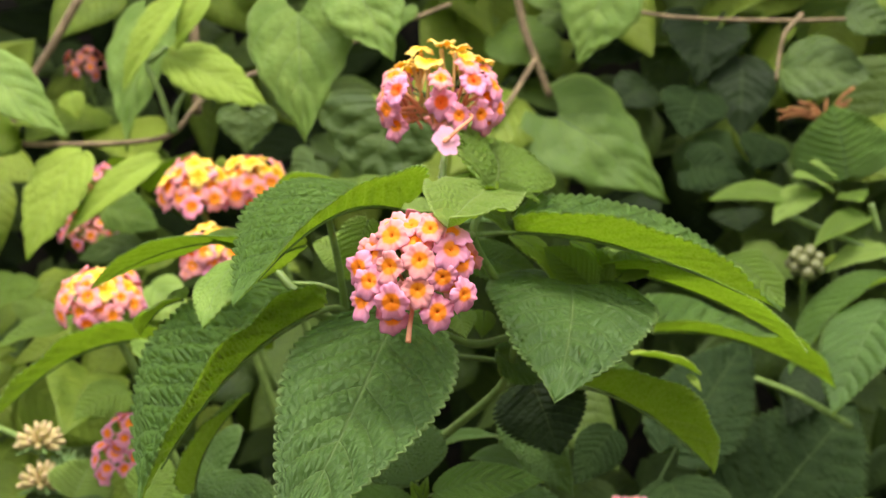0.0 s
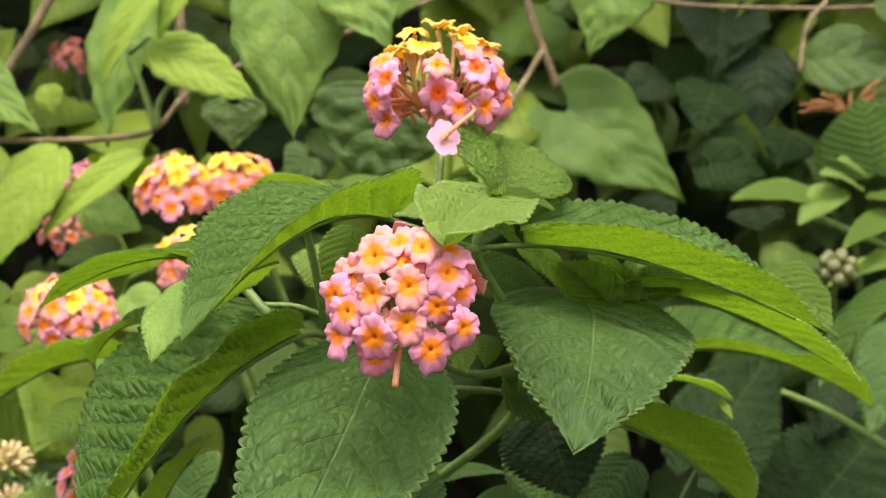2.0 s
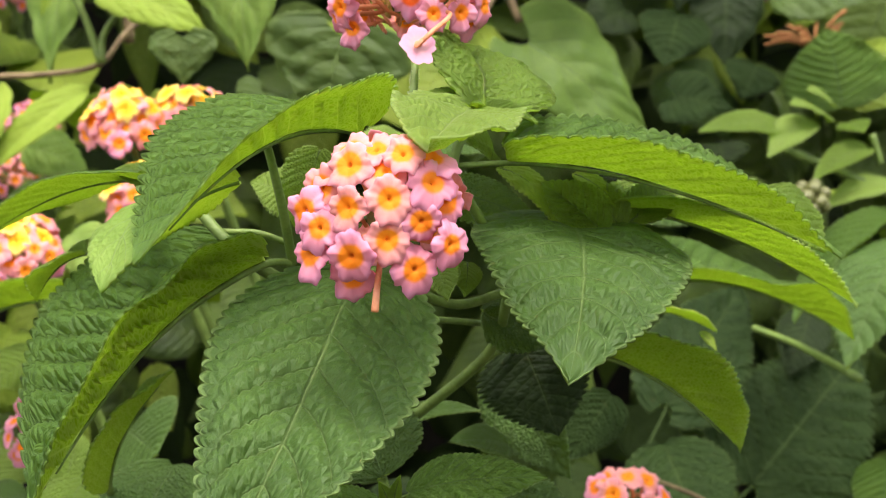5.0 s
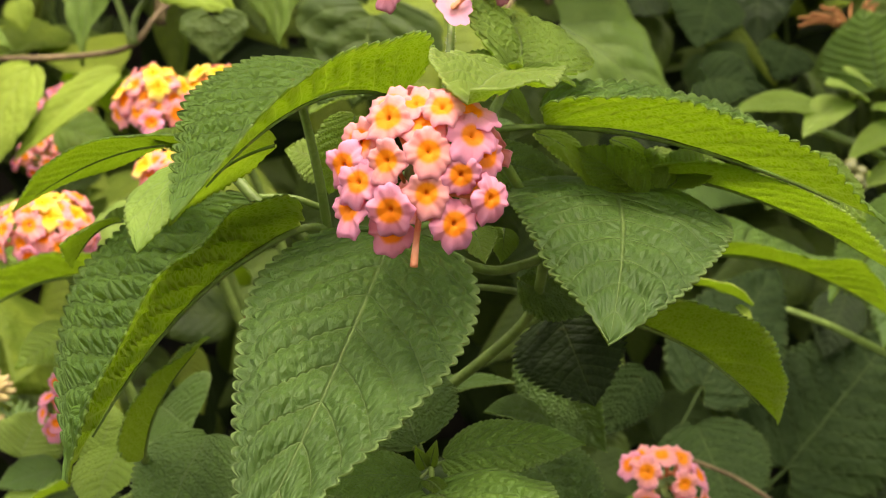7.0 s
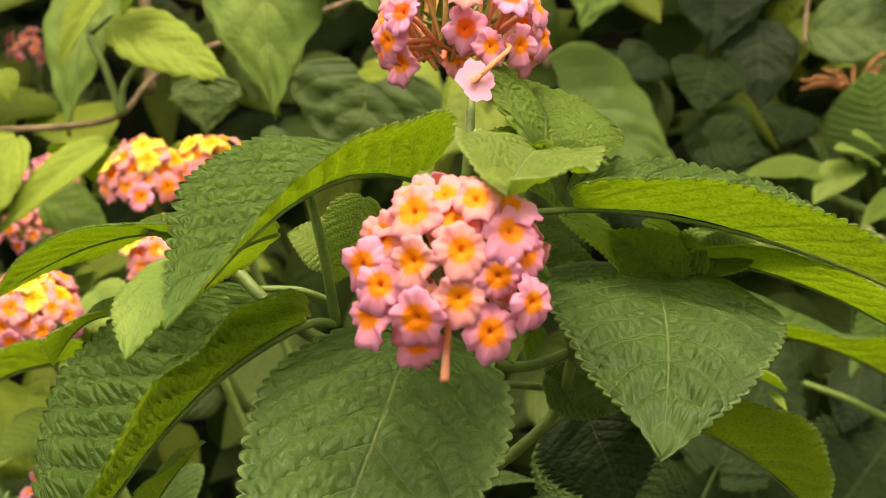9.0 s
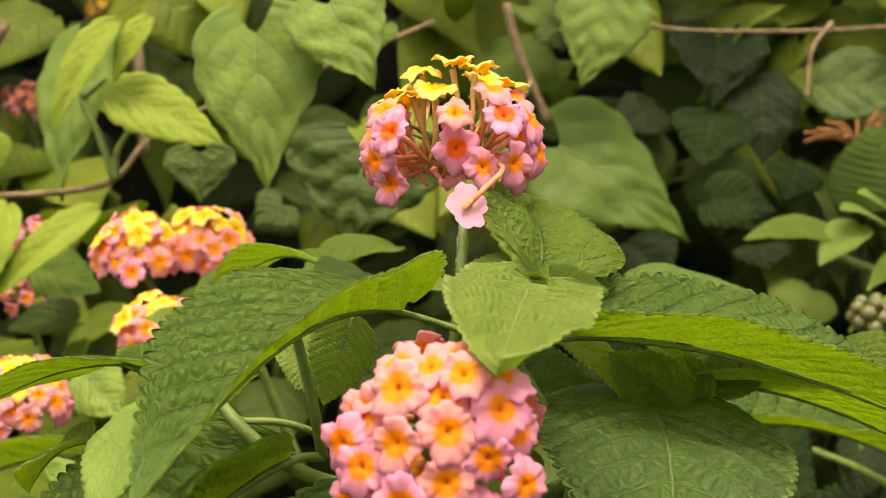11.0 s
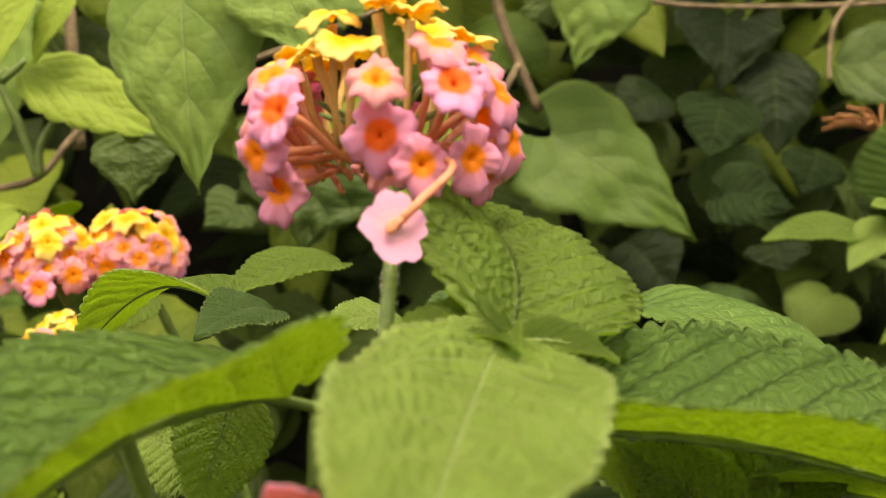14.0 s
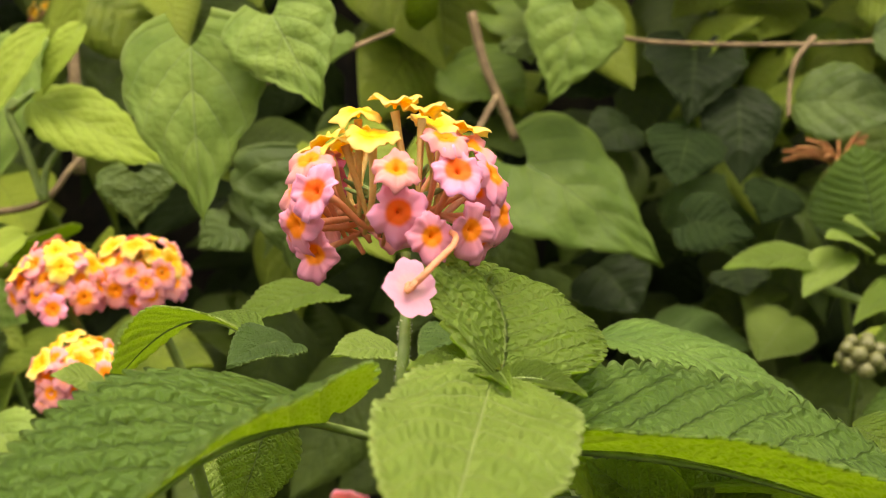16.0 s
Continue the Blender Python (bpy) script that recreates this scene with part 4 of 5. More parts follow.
leaf(shoot_f, (0.0082, 0.1600, 0.9194), (-0.0069, 0.1500, 0.9215), (0, -0.5, 1), 0.0160, top=M_FRESH, fold=16, arch=0.14, teeth=16)
leaf(shoot_f, (-0.0124, 0.1300, 0.9248), (-0.0232, 0.1200, 0.9216), (0, -0.6, 1), 0.0130, fold=16, arch=0.14, teeth=16)
leaf(shoot_f, (-0.0205, 0.1300, 0.9265), (-0.0532, 0.1600, 0.9150), (0, 0.1, 1), 0.0160, top=M_YOUNG, fold=24, arch=0.16, teeth=18)
leaf(shoot_f, (0.0526, 0.1800, 0.9222), (0.0985, 0.1700, 0.9033), (0.05, -0.35, 1), 0.0260, top=M_MID, fold=12, arch=0.08, teeth=22, label='bright leaf behind the arching one')
leaf(shoot_f, (0.0233, 0.2000, 0.9220), (0.0107, 0.1800, 0.9181), (0, -0.7, 0.7), 0.0150, top=M_TOP, fold=12, arch=0.1, teeth=14)
leaf(shoot_f, (-0.1233, 0.3000, 0.8945), (-0.1060, 0.2900, 0.8790), (-0.1, -0.9, 0.3), 0.0210, top=M_VINE, fold=8, arch=0.05, teeth=12)
leaf(shoot_f, (-0.0591, 0.2500, 0.9274), (-0.0708, 0.2400, 0.9158), (-0.2, -0.7, 0.6), 0.0150, top=M_YOUNG, fold=12, arch=0.08, teeth=14)
leaf(shoot_f, (-0.0673, 0.2200, 0.9091), (-0.0790, 0.2100, 0.9151), (0, -0.6, 0.8), 0.0130, top=M_FRESH, fold=14, arch=0.1, teeth=12)

# ---- low shoot with buds and small heads ----
shoot_g = thing("lantana_shoot", (-0.1600, 0.3200, 0.7900), "lantana shoot with cream flower buds and small pink heads", "flowering plant")
stem(shoot_g, [(-0.1481, 0.2700, 0.7802), (-0.1311, 0.2700, 0.7794), (-0.1162, 0.2700, 0.7806)], 0.0016, 0.0016)
stem(shoot_g, [(-0.2128, 0.3600, 0.8237), (-0.1891, 0.3400, 0.8186), (-0.1723, 0.3300, 0.8045)], 0.0016, 0.0014)
stem(shoot_g, [(-0.1203, 0.2800, 0.7696), (-0.1122, 0.2600, 0.7899), (-0.0765, 0.1700, 0.8200), (-0.0616, 0.1050, 0.8422)], 0.0014, 0.0010)
bud_head(shoot_g, (-0.1816, 0.3300, 0.8196), 1, 0)
bud_head(shoot_g, (-0.1718, 0.3350, 0.8057), 0, 1)
bud_head(shoot_g, (-0.1785, 0.3250, 0.8022), 1, 2)
flower_head(shoot_g, (-0.1169, 0.2400, 0.8382), 0.0080, dome(9, 50, ("pink",), 60), 1.1, 66, "small pink head", face=(0, -0.6, 0.2))
flower_head(shoot_g, (-0.1236, 0.2450, 0.8263), 0.0080, dome(9, 50, ("pink",), 61), 1.1, 67, "small pink head", face=(0, -0.6, 0.2))
leaf(shoot_g, (-0.0998, 0.2200, 0.8762), (-0.1554, 0.2000, 0.8467), (-0.05, 0.12, 0.9), 0.0400, top=M_QUILT, veins=10.0, under=M_UNDER, fold=26, arch=0.13, teeth=22, label='arching leaf, yellow-green underneath')
leaf(shoot_g, (-0.1541, 0.2800, 0.8780), (-0.1791, 0.2700, 0.8689), (0, -0.4, 0.9), 0.0200, top=M_YOUNG, fold=16, arch=0.1, teeth=16)
leaf(shoot_g, (-0.1220, 0.2600, 0.8528), (-0.1415, 0.2500, 0.8418), (-0.1, -0.6, 0.8), 0.0240, top=M_YOUNG, fold=12, arch=0.08, teeth=16)
leaf(shoot_g, (-0.1404, 0.2500, 0.8111), (-0.1351, 0.2600, 0.8258), (0.1, -0.8, 0.5), 0.0260, top=M_FRESH, fold=12, arch=0.06, teeth=16, label='bright green leaf')
leaf(shoot_g, (-0.0905, 0.1700, 0.8260), (-0.0886, 0.1800, 0.8411), (0.2, -0.8, 0.4), 0.0170, top=M_YOUNG, fold=12, arch=0.08, teeth=16, label='bright young leaf')
leaf(shoot_g, (-0.0811, 0.1600, 0.8329), (-0.0838, 0.1400, 0.8203), (-0.2, -0.7, 0.6), 0.0210, top=M_YOUNG, fold=10, arch=0.06, teeth=14, label='bright young leaf hanging forwards')
leaf(shoot_g, (-0.1152, 0.2200, 0.8074), (-0.1329, 0.2000, 0.7939), (-0.1, 0.2, 0.95), 0.0260, top=M_YOUNG, fold=28, arch=0.1, teeth=18)
leaf(shoot_g, (-0.1201, 0.2300, 0.8111), (-0.1379, 0.2200, 0.8076), (0, -0.5, 0.9), 0.0180, top=M_TOP, fold=14, arch=0.08, teeth=16)
leaf(shoot_g, (-0.1121, 0.2600, 0.7931), (-0.1227, 0.2500, 0.7914), (0, -0.6, 0.8), 0.0140, top=M_FRESH, fold=10, arch=0.08, teeth=14)
leaf(shoot_g, (-0.0844, 0.2200, 0.8338), (-0.0730, 0.2100, 0.8279), (0.1, -0.9, 0.3), 0.0330, top=M_TOP, fold=8, arch=0.05, teeth=16)
leaf(shoot_g, (-0.2196, 0.4000, 0.8979), (-0.2246, 0.3900, 0.8805), (-0.2, -0.8, 0.5), 0.0360, top=M_YOUNG, fold=10, arch=0.08, teeth=14)
leaf(shoot_g, (-0.2084, 0.4200, 0.8826), (-0.2140, 0.4100, 0.8664), (0.1, -0.9, 0.4), 0.0330, top=M_FRESH, fold=8, arch=0.06, teeth=14)
leaf(shoot_g, (-0.0919, 0.2000, 0.8745), (-0.0966, 0.1950, 0.8668), (-0.2, -0.9, 0.3), 0.0260, top=M_VINE, fold=8, arch=0.05, teeth=14)

# ---- the climbing vine with heart-shaped leaves ----
vine = thing("climbing_vine", (-0.1466, 0.4400, 0.9748), "climbing vine with pale green heart-shaped leaves on brown stems", "vine")
stem(vine, [(-0.2632, 0.4400, 0.9707), (-0.2127, 0.4400, 0.9691), (-0.1686, 0.4400, 0.9706), (-0.1466, 0.4400, 0.9757), (-0.1347, 0.4500, 0.9934), (-0.1145, 0.4700, 1.0108), (-0.0569, 0.5200, 1.0397), (0.0058, 0.5500, 1.0708)], 0.0018, 0.0013, M_TWIG)
stem(vine, [(-0.1443, 0.4300, 0.9747), (-0.1506, 0.4300, 0.9938), (-0.1585, 0.4300, 1.0123), (-0.1555, 0.4300, 1.0185)], 0.0020, 0.0014, M_STEM)
stem(vine, [(-0.1437, 0.4300, 0.9747), (-0.1428, 0.4300, 0.9877), (-0.1336, 0.4300, 1.0016)], 0.0020, 0.0014, M_STEM)
stem(vine, [(-0.1585, 0.4300, 1.0130), (-0.1477, 0.4300, 1.0217)], 0.0020, 0.0014, M_STEM)
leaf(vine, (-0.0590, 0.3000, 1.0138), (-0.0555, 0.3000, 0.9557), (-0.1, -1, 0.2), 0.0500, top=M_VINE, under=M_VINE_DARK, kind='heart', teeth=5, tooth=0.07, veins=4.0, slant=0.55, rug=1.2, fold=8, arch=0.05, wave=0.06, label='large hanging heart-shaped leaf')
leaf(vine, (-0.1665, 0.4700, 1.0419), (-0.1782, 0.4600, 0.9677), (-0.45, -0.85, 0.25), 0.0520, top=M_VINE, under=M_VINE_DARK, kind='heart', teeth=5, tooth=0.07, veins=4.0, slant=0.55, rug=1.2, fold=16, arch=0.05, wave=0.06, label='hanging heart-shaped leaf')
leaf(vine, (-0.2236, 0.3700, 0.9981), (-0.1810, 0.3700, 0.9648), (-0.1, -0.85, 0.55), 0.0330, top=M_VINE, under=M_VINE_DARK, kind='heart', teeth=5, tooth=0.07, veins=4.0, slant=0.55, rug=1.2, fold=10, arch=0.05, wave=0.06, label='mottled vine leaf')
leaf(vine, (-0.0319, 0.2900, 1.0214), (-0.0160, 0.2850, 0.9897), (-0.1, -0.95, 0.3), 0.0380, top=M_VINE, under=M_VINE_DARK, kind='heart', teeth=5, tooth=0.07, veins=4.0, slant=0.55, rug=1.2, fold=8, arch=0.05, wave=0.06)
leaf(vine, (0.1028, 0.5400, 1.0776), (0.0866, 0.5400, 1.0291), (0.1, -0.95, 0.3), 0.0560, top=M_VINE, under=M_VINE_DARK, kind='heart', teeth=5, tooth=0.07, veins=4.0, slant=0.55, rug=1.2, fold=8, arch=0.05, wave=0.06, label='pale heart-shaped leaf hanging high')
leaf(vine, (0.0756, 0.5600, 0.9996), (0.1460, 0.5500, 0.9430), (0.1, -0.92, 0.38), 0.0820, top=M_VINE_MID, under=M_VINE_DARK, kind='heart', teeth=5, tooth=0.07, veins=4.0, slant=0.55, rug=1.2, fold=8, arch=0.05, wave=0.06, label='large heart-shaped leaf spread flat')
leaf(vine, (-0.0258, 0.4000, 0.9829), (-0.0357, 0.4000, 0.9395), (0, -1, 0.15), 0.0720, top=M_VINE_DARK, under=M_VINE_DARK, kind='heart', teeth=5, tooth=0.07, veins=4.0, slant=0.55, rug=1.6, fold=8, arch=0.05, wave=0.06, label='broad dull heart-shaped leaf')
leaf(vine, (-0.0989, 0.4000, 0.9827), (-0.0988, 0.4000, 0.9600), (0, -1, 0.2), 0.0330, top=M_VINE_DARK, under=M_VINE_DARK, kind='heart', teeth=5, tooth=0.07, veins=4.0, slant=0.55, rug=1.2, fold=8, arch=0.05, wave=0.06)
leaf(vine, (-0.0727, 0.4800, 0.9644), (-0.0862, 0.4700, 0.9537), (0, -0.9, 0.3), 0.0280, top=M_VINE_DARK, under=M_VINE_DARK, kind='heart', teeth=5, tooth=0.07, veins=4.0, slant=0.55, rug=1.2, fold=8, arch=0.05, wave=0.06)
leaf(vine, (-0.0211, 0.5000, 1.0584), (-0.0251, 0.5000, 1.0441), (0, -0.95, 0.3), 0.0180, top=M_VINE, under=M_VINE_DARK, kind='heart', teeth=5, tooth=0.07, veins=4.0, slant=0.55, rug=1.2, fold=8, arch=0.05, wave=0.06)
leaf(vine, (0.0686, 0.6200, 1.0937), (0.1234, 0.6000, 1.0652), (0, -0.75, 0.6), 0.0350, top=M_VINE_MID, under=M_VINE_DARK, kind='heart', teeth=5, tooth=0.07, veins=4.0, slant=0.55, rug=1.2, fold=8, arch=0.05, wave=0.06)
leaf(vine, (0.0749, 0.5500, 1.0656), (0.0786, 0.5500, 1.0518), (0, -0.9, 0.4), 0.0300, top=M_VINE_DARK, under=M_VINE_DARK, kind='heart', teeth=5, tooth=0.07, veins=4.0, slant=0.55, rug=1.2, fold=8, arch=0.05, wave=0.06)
leaf(vine, (-0.1453, 0.4200, 1.0153), (-0.0908, 0.4200, 0.9867), (-0.15, -0.8, 0.5), 0.0300, top=M_YELLOW, under=M_YELLOW, arch=0.07, teeth=7, kind='ovate', fold=12)
leaf(vine, (-0.1371, 0.4100, 1.0437), (-0.1662, 0.4100, 0.9941), (-0.15, -0.8, 0.5), 0.0200, top=M_YELLOW, under=M_YELLOW, arch=0.07, teeth=7, kind='ovate', fold=26)
leaf(vine, (-0.1221, 0.4100, 1.0452), (-0.1384, 0.4100, 1.0167), (-0.15, -0.8, 0.5), 0.0150, top=M_YELLOW, under=M_YELLOW, arch=0.07, teeth=7, kind='ovate', fold=22)
leaf(vine, (-0.2066, 0.4500, 0.9994), (-0.2033, 0.4500, 0.9835), (-0.15, -0.8, 0.5), 0.0150, top=M_YELLOW, under=M_YELLOW, arch=0.07, teeth=7, kind='ovate', fold=14)
leaf(vine, (-0.1938, 0.4300, 0.9642), (-0.2202, 0.4200, 0.9053), (-0.15, -0.8, 0.5), 0.0380, top=M_YELLOW, under=M_YELLOW, arch=0.07, teeth=7, kind='ovate', fold=16)
leaf(vine, (-0.1495, 0.4200, 0.9596), (-0.2001, 0.4200, 0.9176), (-0.15, -0.8, 0.5), 0.0200, top=M_YELLOW, under=M_YELLOW, arch=0.07, teeth=7, kind='ovate', fold=22)
leaf(vine, (-0.1841, 0.4400, 0.9354), (-0.1541, 0.4400, 0.9230), (-0.15, -0.8, 0.5), 0.0260, top=M_VINE, under=M_VINE, arch=0.07, teeth=7, kind='ovate', fold=10)
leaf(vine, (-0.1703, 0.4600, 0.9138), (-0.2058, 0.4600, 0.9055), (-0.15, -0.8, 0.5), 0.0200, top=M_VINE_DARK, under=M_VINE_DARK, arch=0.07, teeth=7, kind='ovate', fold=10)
leaf(vine, (0.1833, 0.6200, 1.0724), (0.1737, 0.6000, 1.0240), (0, -0.9, 0.4), 0.0640, top=M_DEEP_SHADE, under=M_VINE_DARK, kind='heart', teeth=5, tooth=0.07, veins=4.0, slant=0.55, rug=1.2, fold=14, arch=0.08, wave=0.06)
leaf(vine, (0.2070, 0.6200, 1.0488), (0.2028, 0.6000, 0.9894), (0, -0.9, 0.4), 0.0480, top=M_DEEP_SHADE, under=M_VINE_DARK, kind='ovate', teeth=5, tooth=0.07, veins=4.0, slant=0.55, rug=1.2, fold=14, arch=0.08, wave=0.06)
leaf(vine, (0.1737, 0.6000, 1.0221), (0.1606, 0.5800, 0.9872), (0, -0.9, 0.4), 0.0450, top=M_SHADE_TONE, under=M_VINE_DARK, kind='ovate', teeth=5, tooth=0.07, veins=4.0, slant=0.55, rug=1.2, fold=14, arch=0.08, wave=0.06)
leaf(vine, (0.1606, 0.5500, 0.9661), (0.1945, 0.5400, 0.9566), (0, -0.9, 0.4), 0.0400, top=M_SHADE_TONE, under=M_VINE_DARK, kind='heart', teeth=5, tooth=0.07, veins=4.0, slant=0.55, rug=1.2, fold=14, arch=0.08, wave=0.06)
leaf(vine, (0.2119, 0.5600, 0.9855), (0.2004, 0.5500, 0.9645), (0, -0.9, 0.4), 0.0330, top=M_SHADE_TONE, under=M_VINE_DARK, kind='ovate', teeth=5, tooth=0.07, veins=4.0, slant=0.55, rug=1.2, fold=14, arch=0.08, wave=0.06)
leaf(vine, (0.1992, 0.6000, 0.9412), (0.2008, 0.5900, 0.9256), (0, -0.9, 0.4), 0.0360, top=M_DEEP_SHADE, under=M_VINE_DARK, kind='ovate', teeth=5, tooth=0.07, veins=4.0, slant=0.55, rug=1.2, fold=14, arch=0.08, wave=0.06)
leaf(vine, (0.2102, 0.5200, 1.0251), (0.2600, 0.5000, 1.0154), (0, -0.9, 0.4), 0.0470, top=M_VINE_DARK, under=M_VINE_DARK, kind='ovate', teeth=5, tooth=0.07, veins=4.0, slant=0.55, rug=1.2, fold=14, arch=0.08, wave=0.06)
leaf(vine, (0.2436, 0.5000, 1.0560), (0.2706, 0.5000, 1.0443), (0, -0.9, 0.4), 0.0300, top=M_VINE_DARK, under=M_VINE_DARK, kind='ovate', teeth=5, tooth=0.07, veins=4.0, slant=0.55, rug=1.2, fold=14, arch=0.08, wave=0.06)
leaf(vine, (0.1441, 0.6200, 1.0287), (0.1141, 0.6000, 1.0102), (0, -0.9, 0.4), 0.0350, top=M_DEEP_SHADE, under=M_VINE_DARK, kind='ovate', teeth=5, tooth=0.07, veins=4.0, slant=0.55, rug=1.2, fold=14, arch=0.08, wave=0.06)
leaf(vine, (0.1419, 0.6600, 1.0676), (0.0905, 0.6400, 1.0516), (0, -0.9, 0.4), 0.0400, top=M_DEEP_SHADE, under=M_VINE_DARK, kind='ovate', teeth=5, tooth=0.07, veins=4.0, slant=0.55, rug=1.2, fold=14, arch=0.08, wave=0.06)
leaf(vine, (0.1183, 0.6000, 0.9446), (0.1385, 0.5800, 0.9174), (0, -0.9, 0.4), 0.0500, top=M_DEEP_SHADE, under=M_VINE_DARK, kind='ovate', teeth=5, tooth=0.07, veins=4.0, slant=0.55, rug=1.2, fold=14, arch=0.08, wave=0.06)
stem(vine, [(0.1112, 0.5800, 1.0756), (0.1564, 0.5800, 1.0683), (0.2288, 0.5700, 1.0643), (0.3028, 0.5700, 1.0669)], 0.0015, 0.0013, M_TWIG)
stem(vine, [(0.2306, 0.5500, 1.0644), (0.2171, 0.5400, 1.0498), (0.2136, 0.5400, 1.0354), (0.2093, 0.5300, 1.0189)], 0.0016, 0.0011, M_TWIG)

# ---- bare branches ----
twig_a = thing("bare_branch", (0.0624, 0.5800, 1.0415), "brown woody branch forking behind the leaves", "branch")
stem(twig_a, [(0.0489, 0.5800, 1.0867), (0.0548, 0.5800, 1.0603), (0.0624, 0.5800, 1.0396), (0.0720, 0.5800, 1.0151)], 0.0029, 0.0025, M_TWIG)
stem(twig_a, [(0.0624, 0.5800, 1.0407), (0.0484, 0.5600, 1.0159), (0.0333, 0.5400, 0.9916)], 0.0020, 0.0016, M_TWIG)
twig_b = thing("dry_stalk", (-0.2467, 0.5000, 1.0130), "thin dry brown stalk leaning among leaves", "branch")
stem(twig_b, [(-0.2179, 0.5000, 1.0645), (-0.2331, 0.5000, 1.0371), (-0.2484, 0.5000, 1.0113), (-0.2635, 0.5000, 0.9719)], 0.0030, 0.0022, M_TWIG)
twig_c = thing("dry_stalk", (-0.1428, 0.4800, 1.0039), "upright reddish dry stalk among vine stems", "branch")
stem(twig_c, [(-0.1449, 0.4800, 1.0538), (-0.1433, 0.4800, 1.0238), (-0.1418, 0.4800, 0.9906)], 0.0030, 0.0030, M_TWIG)
twig_d = thing("dry_stalk", (0.0951, 0.2700, 0.8037), "hair-thin reddish stalk hanging below a flower", "branch")
stem(twig_d, [(0.0930, 0.2700, 0.8043), (0.1123, 0.2700, 0.7959), (0.1311, 0.2600, 0.7831), (0.1387, 0.2500, 0.7752)], 0.0008, 0.0008, M_TWIG)

# ---- shoot with bright leaves and berries further back ----
shoot_h = thing("lantana_shoot", (0.2443, 0.5000, 0.9170), "lantana shoot with pale leaves and a cluster of green berries", "plant")
stem(shoot_h, [(0.1990, 0.4700, 0.9326), (0.2316, 0.4600, 0.9180), (0.2533, 0.4600, 0.9069)], 0.0024, 0.0018)
stem(shoot_h, [(0.2442, 0.4600, 0.9389), (0.2491, 0.4600, 0.9229)], 0.0018, 0.0016)
stem(shoot_h, [(0.1792, 0.3600, 0.9050), (0.1892, 0.4000, 0.8750), (0.2092, 0.4600, 0.8250)], 0.0012, 0.0016)
berry_cluster(shoot_h, (0.1792, 0.3600, 0.9050), 0.0092)
leaf(shoot_h, (0.1994, 0.4600, 0.9425), (0.1515, 0.4500, 0.9403), (0, -0.6, 0.85), 0.0230, top=M_YOUNG, fold=12, arch=0.1, teeth=18)
leaf(shoot_h, (0.2111, 0.4600, 0.9464), (0.1839, 0.4400, 0.9261), (0, -0.6, 0.85), 0.0200, top=M_FRESH, fold=14, arch=0.1, teeth=18)
leaf(shoot_h, (0.2415, 0.4600, 0.9312), (0.2059, 0.4400, 0.9139), (0, -0.6, 0.85), 0.0170, top=M_YOUNG, fold=24, arch=0.1, teeth=18)
leaf(shoot_h, (0.2198, 0.4600, 0.9469), (0.1947, 0.4400, 0.9531), (0, -0.6, 0.85), 0.0190, top=M_FRESH, fold=10, arch=0.1, teeth=18)
leaf(shoot_h, (0.2235, 0.4600, 0.9543), (0.2067, 0.4500, 0.9610), (0, -0.6, 0.85), 0.0180, top=M_FRESH, fold=10, arch=0.1, teeth=18)
leaf(shoot_h, (0.2310, 0.4600, 0.9446), (0.2365, 0.4500, 0.9394), (0, -0.6, 0.85), 0.0200, top=M_YOUNG, fold=12, arch=0.1, teeth=18)
leaf(shoot_h, (0.2568, 0.5400, 0.9587), (0.2507, 0.5500, 1.0065), (-0.1, -0.95, 0.3), 0.0620, top=M_QUILT, veins=10.0, fold=8, arch=0.05, teeth=24, label='quilted dark leaf standing behind')
leaf(shoot_h, (0.2478, 0.4800, 0.9101), (0.2073, 0.4700, 0.8936), (0, 0.1, 1), 0.0260, top=M_YELLOW, fold=20, arch=0.08, teeth=12)
leaf(shoot_h, (0.2533, 0.4600, 0.9133), (0.2159, 0.4500, 0.9003), (0, -0.5, 0.9), 0.0200, top=M_FRESH, fold=15, arch=0.1, teeth=12)
leaf(shoot_h, (0.3225, 0.7500, 1.0506), (0.2734, 0.7200, 1.0740), (0, -0.7, 0.7), 0.0550, top=M_YOUNG, fold=12, arch=0.08, teeth=18)
leaf(shoot_h, (0.2061, 0.7200, 1.0099), (0.1833, 0.7000, 1.0400), (0, -0.7, 0.7), 0.0600, top=M_TOP, fold=12, arch=0.08, teeth=18)
leaf(shoot_h, (0.1851, 0.6800, 0.9955), (0.2219, 0.6600, 0.9473), (0, -0.7, 0.7), 0.0650, top=M_TOP, fold=12, arch=0.08, teeth=18)
leaf(shoot_h, (0.1598, 0.7500, 1.0929), (0.2142, 0.7300, 1.0766), (0, -0.7, 0.7), 0.0500, top=M_FRESH, fold=12, arch=0.08, teeth=18)
leaf(shoot_h, (0.0411, 0.6600, 1.0739), (0.0841, 0.6400, 1.0420), (0, -0.7, 0.7), 0.0600, top=M_VINE_MID, fold=12, arch=0.08, teeth=18)
leaf(shoot_h, (0.0062, 0.7000, 1.1004), (0.0272, 0.6800, 1.0633), (0, -0.7, 0.7), 0.0600, top=M_FRESH, fold=12, arch=0.08, teeth=18)
leaf(shoot_h, (0.0635, 0.7200, 1.1229), (0.0800, 0.7000, 1.0845), (0, -0.7, 0.7), 0.0550, top=M_YELLOW, fold=12, arch=0.08, teeth=18)
leaf(shoot_h, (0.3054, 0.7200, 1.1082), (0.2813, 0.7000, 1.0478), (0, -0.7, 0.7), 0.0500, top=M_YOUNG, fold=12, arch=0.08, teeth=18)
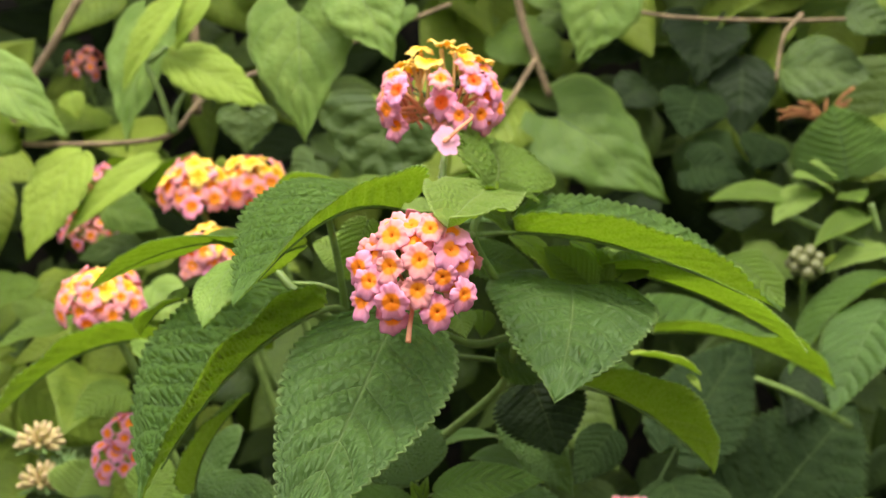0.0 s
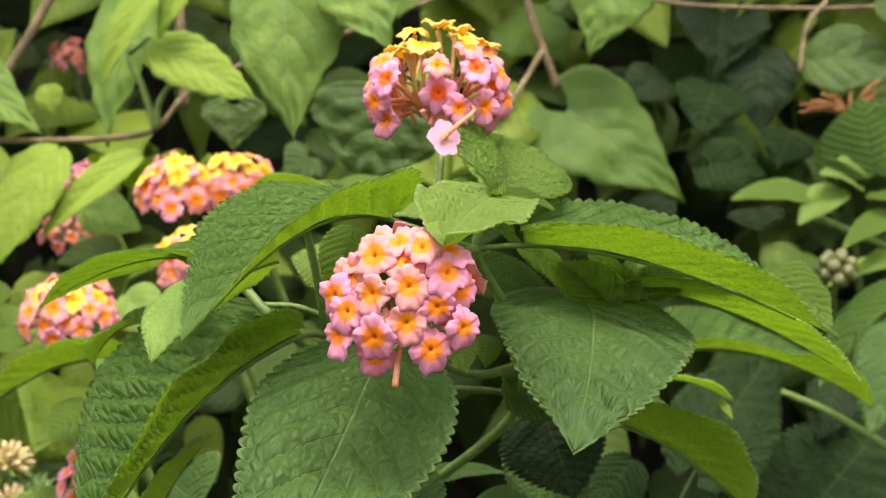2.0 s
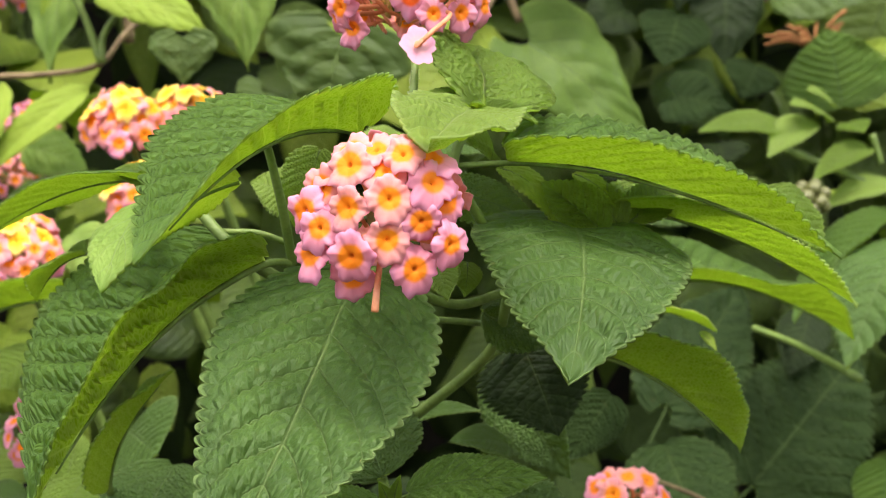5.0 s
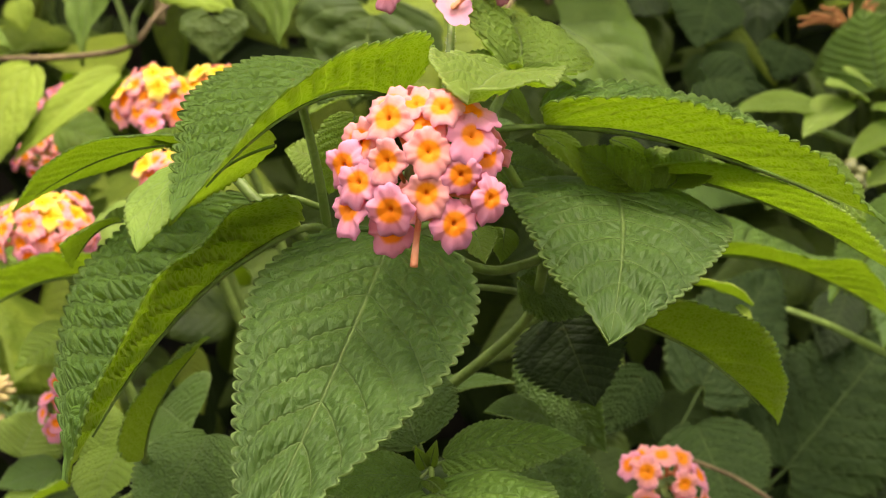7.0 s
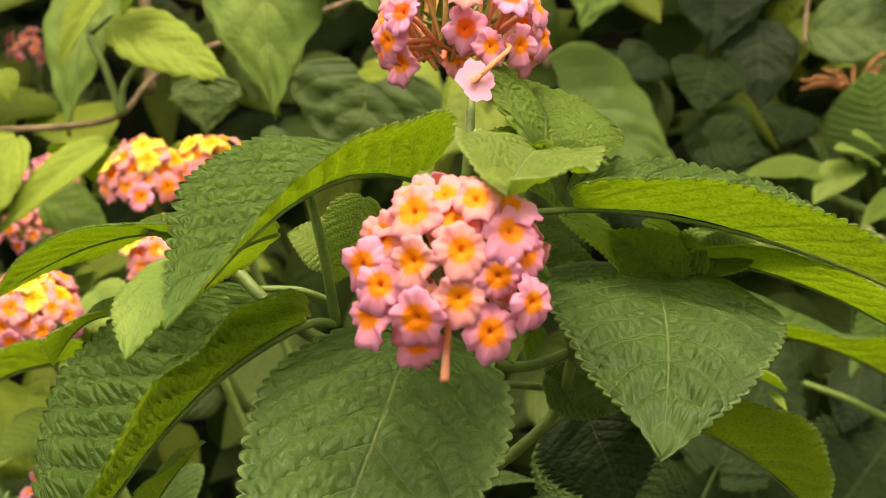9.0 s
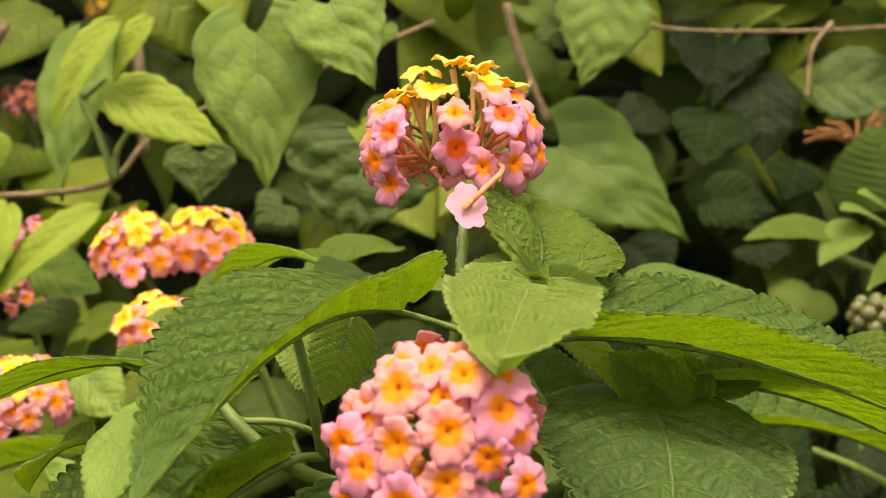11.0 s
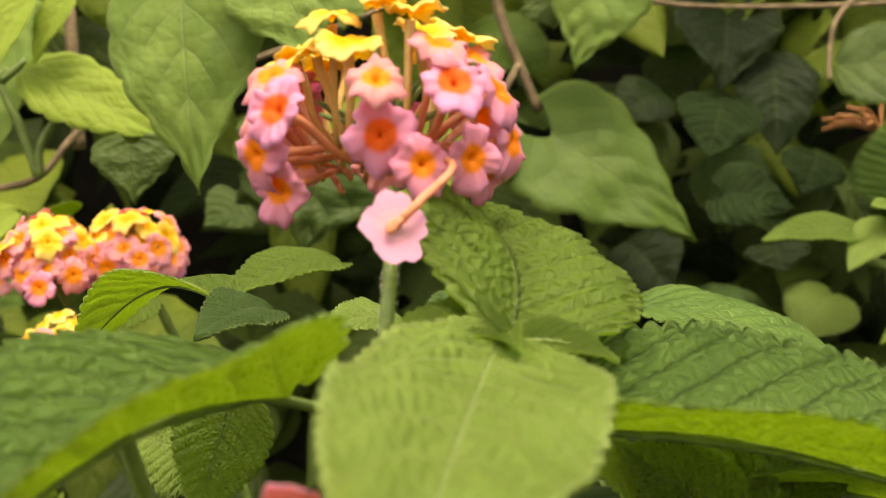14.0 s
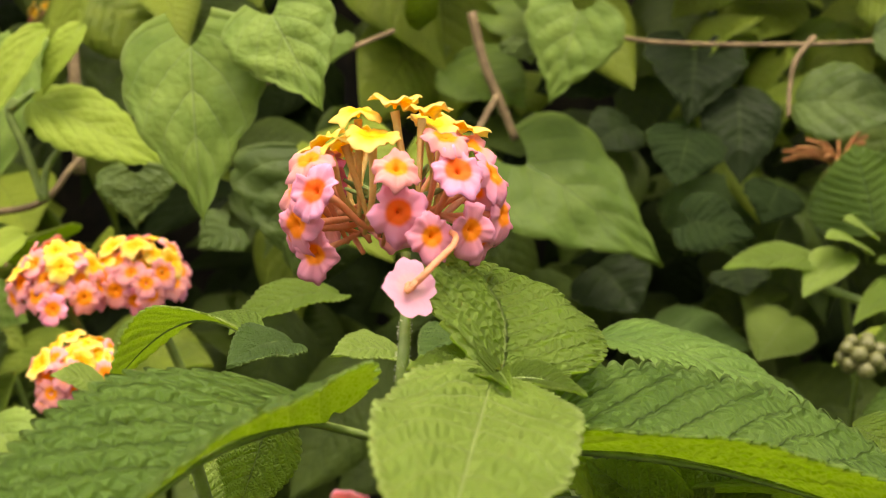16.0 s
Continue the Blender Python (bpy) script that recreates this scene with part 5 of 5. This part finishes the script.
leaf(shoot_h, (0.1523, 0.6200, 0.9046), (0.2066, 0.6000, 0.8945), (0, -0.7, 0.7), 0.0450, top=M_TOP, fold=12, arch=0.08, teeth=18)
leaf(shoot_h, (0.2954, 0.6200, 0.9819), (0.2609, 0.6000, 0.9582), (0, -0.7, 0.7), 0.0500, top=M_FRESH, fold=12, arch=0.08, teeth=18)
leaf(shoot_h, (0.2300, 0.6000, 0.9134), (0.2038, 0.5800, 0.8893), (0, -0.7, 0.7), 0.0400, top=M_FRESH, fold=12, arch=0.08, teeth=18)

# ---- spent flower and far small heads ----
spent_flower((0.2602, 0.6000, 0.9997))
far_heads = ((0.3157, 0.9500, 1.0853), (-0.2326, 0.6000, 0.9528), (-0.2275, 0.5500, 0.9204), (-0.2914, 0.7500, 1.0585), (-0.2435, 0.8000, 1.1322))

# ---- setting: ground and the mass of the hedge ----
bm = bmesh.new()
bmesh.ops.create_grid(bm, x_segments=40, y_segments=40, size=30)
for v in bm.verts:
    v.co.z = 0.02 * noise.noise(v.co * 0.7)
ground = tagged(new("ground", as_mesh("ground", bm, [M_SOIL_AND_CORE])), "dark soil with leaf litter under the hedge", "ground", kind="structure")

far_kinds = (("salmon", "gold"), ("pink", "salmon"), ("salmon", "pink"), ("salmon", "pink"), ("gold", "salmon"))
for n, at in enumerate(far_heads):
    t = thing("lantana_sprig", at, "far lantana flower head on a thin green stalk", "flower", "far flower heads")
    r = 0.018
    flower_head(t, at, r, dome(20, 25, far_kinds[n], 80 + n), 1.3, 90 + n)
    stem(t, [Vector(at), Vector(at) + Vector((0.01, 0.02, -0.05)), Vector(at) + Vector((0.03, 0.08, -0.16))], 0.0016, 0.0022)


def hedge_layer(name, label, count, y_range, x_range, z_range, size, mats, seed):
    """Many leaves of one layer of the hedge, hanging and turned to the light in front of it."""
    rng = random.Random(seed)
    bm = bmesh.new()
    bm.loops.layers.uv.new("blade")
    for k in range(count):
        y = rng.uniform(*y_range)
        p = Vector((rng.uniform(*x_range) * (0.6 + y), y, rng.uniform(*z_range)))
        down = Vector((rng.gauss(0, 0.7), rng.gauss(-0.25, 0.35), rng.gauss(-0.65, 0.45))).normalized()
        up = Vector((rng.gauss(0, 0.35), -0.8 + rng.gauss(0, 0.25), 0.55 + rng.gauss(0, 0.3)))
        l = rng.uniform(*size)
        kind = "heart" if rng.random() < 0.2 else "ovate"
        add_blade(bm, l, l * rng.uniform(0.55, 0.8), kind, rng.uniform(4, 26), rng.uniform(0.0, 0.14), 0.15, 9, 0.05, 0.6, 0.05, nu=9, nv=2, seed=seed + k, thick=0.0006, m=stand(p, p + down, up), mats=(0, 1))
    return tagged(new(name, as_mesh(name, bm, mats)), label, "foliage", kind="stuff")


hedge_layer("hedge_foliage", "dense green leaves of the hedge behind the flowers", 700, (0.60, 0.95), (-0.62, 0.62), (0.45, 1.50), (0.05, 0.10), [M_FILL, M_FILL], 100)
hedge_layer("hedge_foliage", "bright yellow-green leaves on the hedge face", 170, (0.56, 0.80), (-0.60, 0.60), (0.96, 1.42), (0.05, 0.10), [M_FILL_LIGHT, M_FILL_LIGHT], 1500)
hedge_layer("hedge_foliage", "leaves in lit colours high on the hedge face", 70, (0.56, 0.85), (0.02, 0.55), (1.08, 1.40), (0.05, 0.10), [M_FILL_LIGHT, M_FILL_LIGHT], 2900)
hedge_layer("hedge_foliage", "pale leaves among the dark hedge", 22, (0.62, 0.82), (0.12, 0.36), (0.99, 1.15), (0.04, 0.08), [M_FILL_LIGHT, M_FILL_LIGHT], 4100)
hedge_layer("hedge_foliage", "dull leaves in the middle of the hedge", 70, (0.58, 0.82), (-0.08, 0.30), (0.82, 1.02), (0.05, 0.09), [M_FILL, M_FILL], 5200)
hedge_layer("hedge_foliage", "leaves in lit colours at the flowering edge of the hedge", 90, (0.42, 0.62), (-0.50, -0.10), (0.78, 1.00), (0.04, 0.075), [M_FILL_LIGHT, M_FILL_LIGHT], 2200)
hedge_layer("hedge_foliage", "deep leaves in shade colours inside the hedge", 1500, (0.92, 1.35), (-0.75, 0.75), (0.2, 1.9), (0.07, 0.13), [M_FILL_DARK, M_FILL_DARK], 3000)
hedge_layer("hedge_foliage", "low leaves in shade colours under the flowering shoots", 800, (0.16, 0.75), (-0.55, 0.55), (0.05, 0.78), (0.04, 0.08), [M_FILL_DARK, M_FILL_DARK], 6000)
# Crown above the view, added to keep skylight off the hedge interior.
hedge_layer("hedge_foliage", "unseen leafy crown added overhead to shade the hedge", 700, (0.75, 1.7), (-0.9, 0.9), (1.55, 2.3), (0.14, 0.24), [M_FILL, M_FILL], 8000)

# woody bases that carry the shoots up from the ground
for t in (shoot, shoot_b, shoot_c, shoot_d, shoot_e, shoot_f, shoot_g, shoot_h):
    p = WORLD[t.name].translation + Vector((0, 0.10, -0.09))
    foot = Vector((p.x * 0.8, p.y + 0.34, -0.01))
    stem(t, [p, p + Vector((0, 0.16, -0.04)), p.lerp(foot, 0.55) + Vector((0.01, 0.06, 0)), foot], 0.0009, 0.0045, M_STEM, "main_stem", "long green stem rising from the ground")



def mound(u, v):
    """A point on the hedge's rounded body: u round it, v from the ground to its top."""
    cu, su = math.cos(u), math.sin(u)
    x = 2.3 * math.copysign(abs(cu) ** 0.45, cu) * math.cos(v) ** 0.4
    y = 2.35 + 0.9 * math.copysign(abs(su) ** 0.45, su) * math.cos(v) ** 0.4
    p = Vector((x, y, -0.02 + 2.1 * math.sin(v) ** 0.7))
    return p + Vector((cu, su, 0.3)) * 0.10 * noise.noise(p * 2.5)


# Solid body in dark soil colour, standing for shade between the hedge leaves.
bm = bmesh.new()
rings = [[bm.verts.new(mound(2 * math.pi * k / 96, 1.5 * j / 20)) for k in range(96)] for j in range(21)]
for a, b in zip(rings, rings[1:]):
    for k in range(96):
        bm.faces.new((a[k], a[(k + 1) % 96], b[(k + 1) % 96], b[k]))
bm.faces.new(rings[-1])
tagged(new("hedge_core", as_mesh("hedge_core", bm, [M_SOIL_AND_CORE])), "solid dark body standing for the shade inside the hedge", "hedge", kind="structure")

rng = random.Random(77)
bm = bmesh.new()
bm.loops.layers.uv.new("blade")
for k in range(2600):
    u, v = rng.uniform(0, 2 * math.pi), rng.uniform(0.02, 1.45)
    p = mound(u, v)
    if abs(p.x) < 0.9 and p.y < 1.7:
        continue
    n = Vector((math.cos(u), math.sin(u), math.tan(min(v, 1.3)) * 0.6)).normalized()
    along = Vector((rng.gauss(0, 0.6), rng.gauss(0, 0.6), -0.7)) + n * 0.3
    l = rng.uniform(0.10, 0.18)
    add_blade(bm, l, l * rng.uniform(0.55, 0.8), "ovate", rng.uniform(4, 26), rng.uniform(0.0, 0.14), 0.15, 9, 0.05, 0.6, 0.05, nu=6, nv=2, seed=9000 + k, thick=0.0008, m=stand(p + n * rng.uniform(0.01, 0.08), p + n * 0.05 + along, n), mats=(0, 1))
tagged(new("hedge_foliage", as_mesh("hedge_foliage", bm, [M_FILL, M_FILL])), "green leaves covering the sides of the hedge", "foliage", kind="stuff")
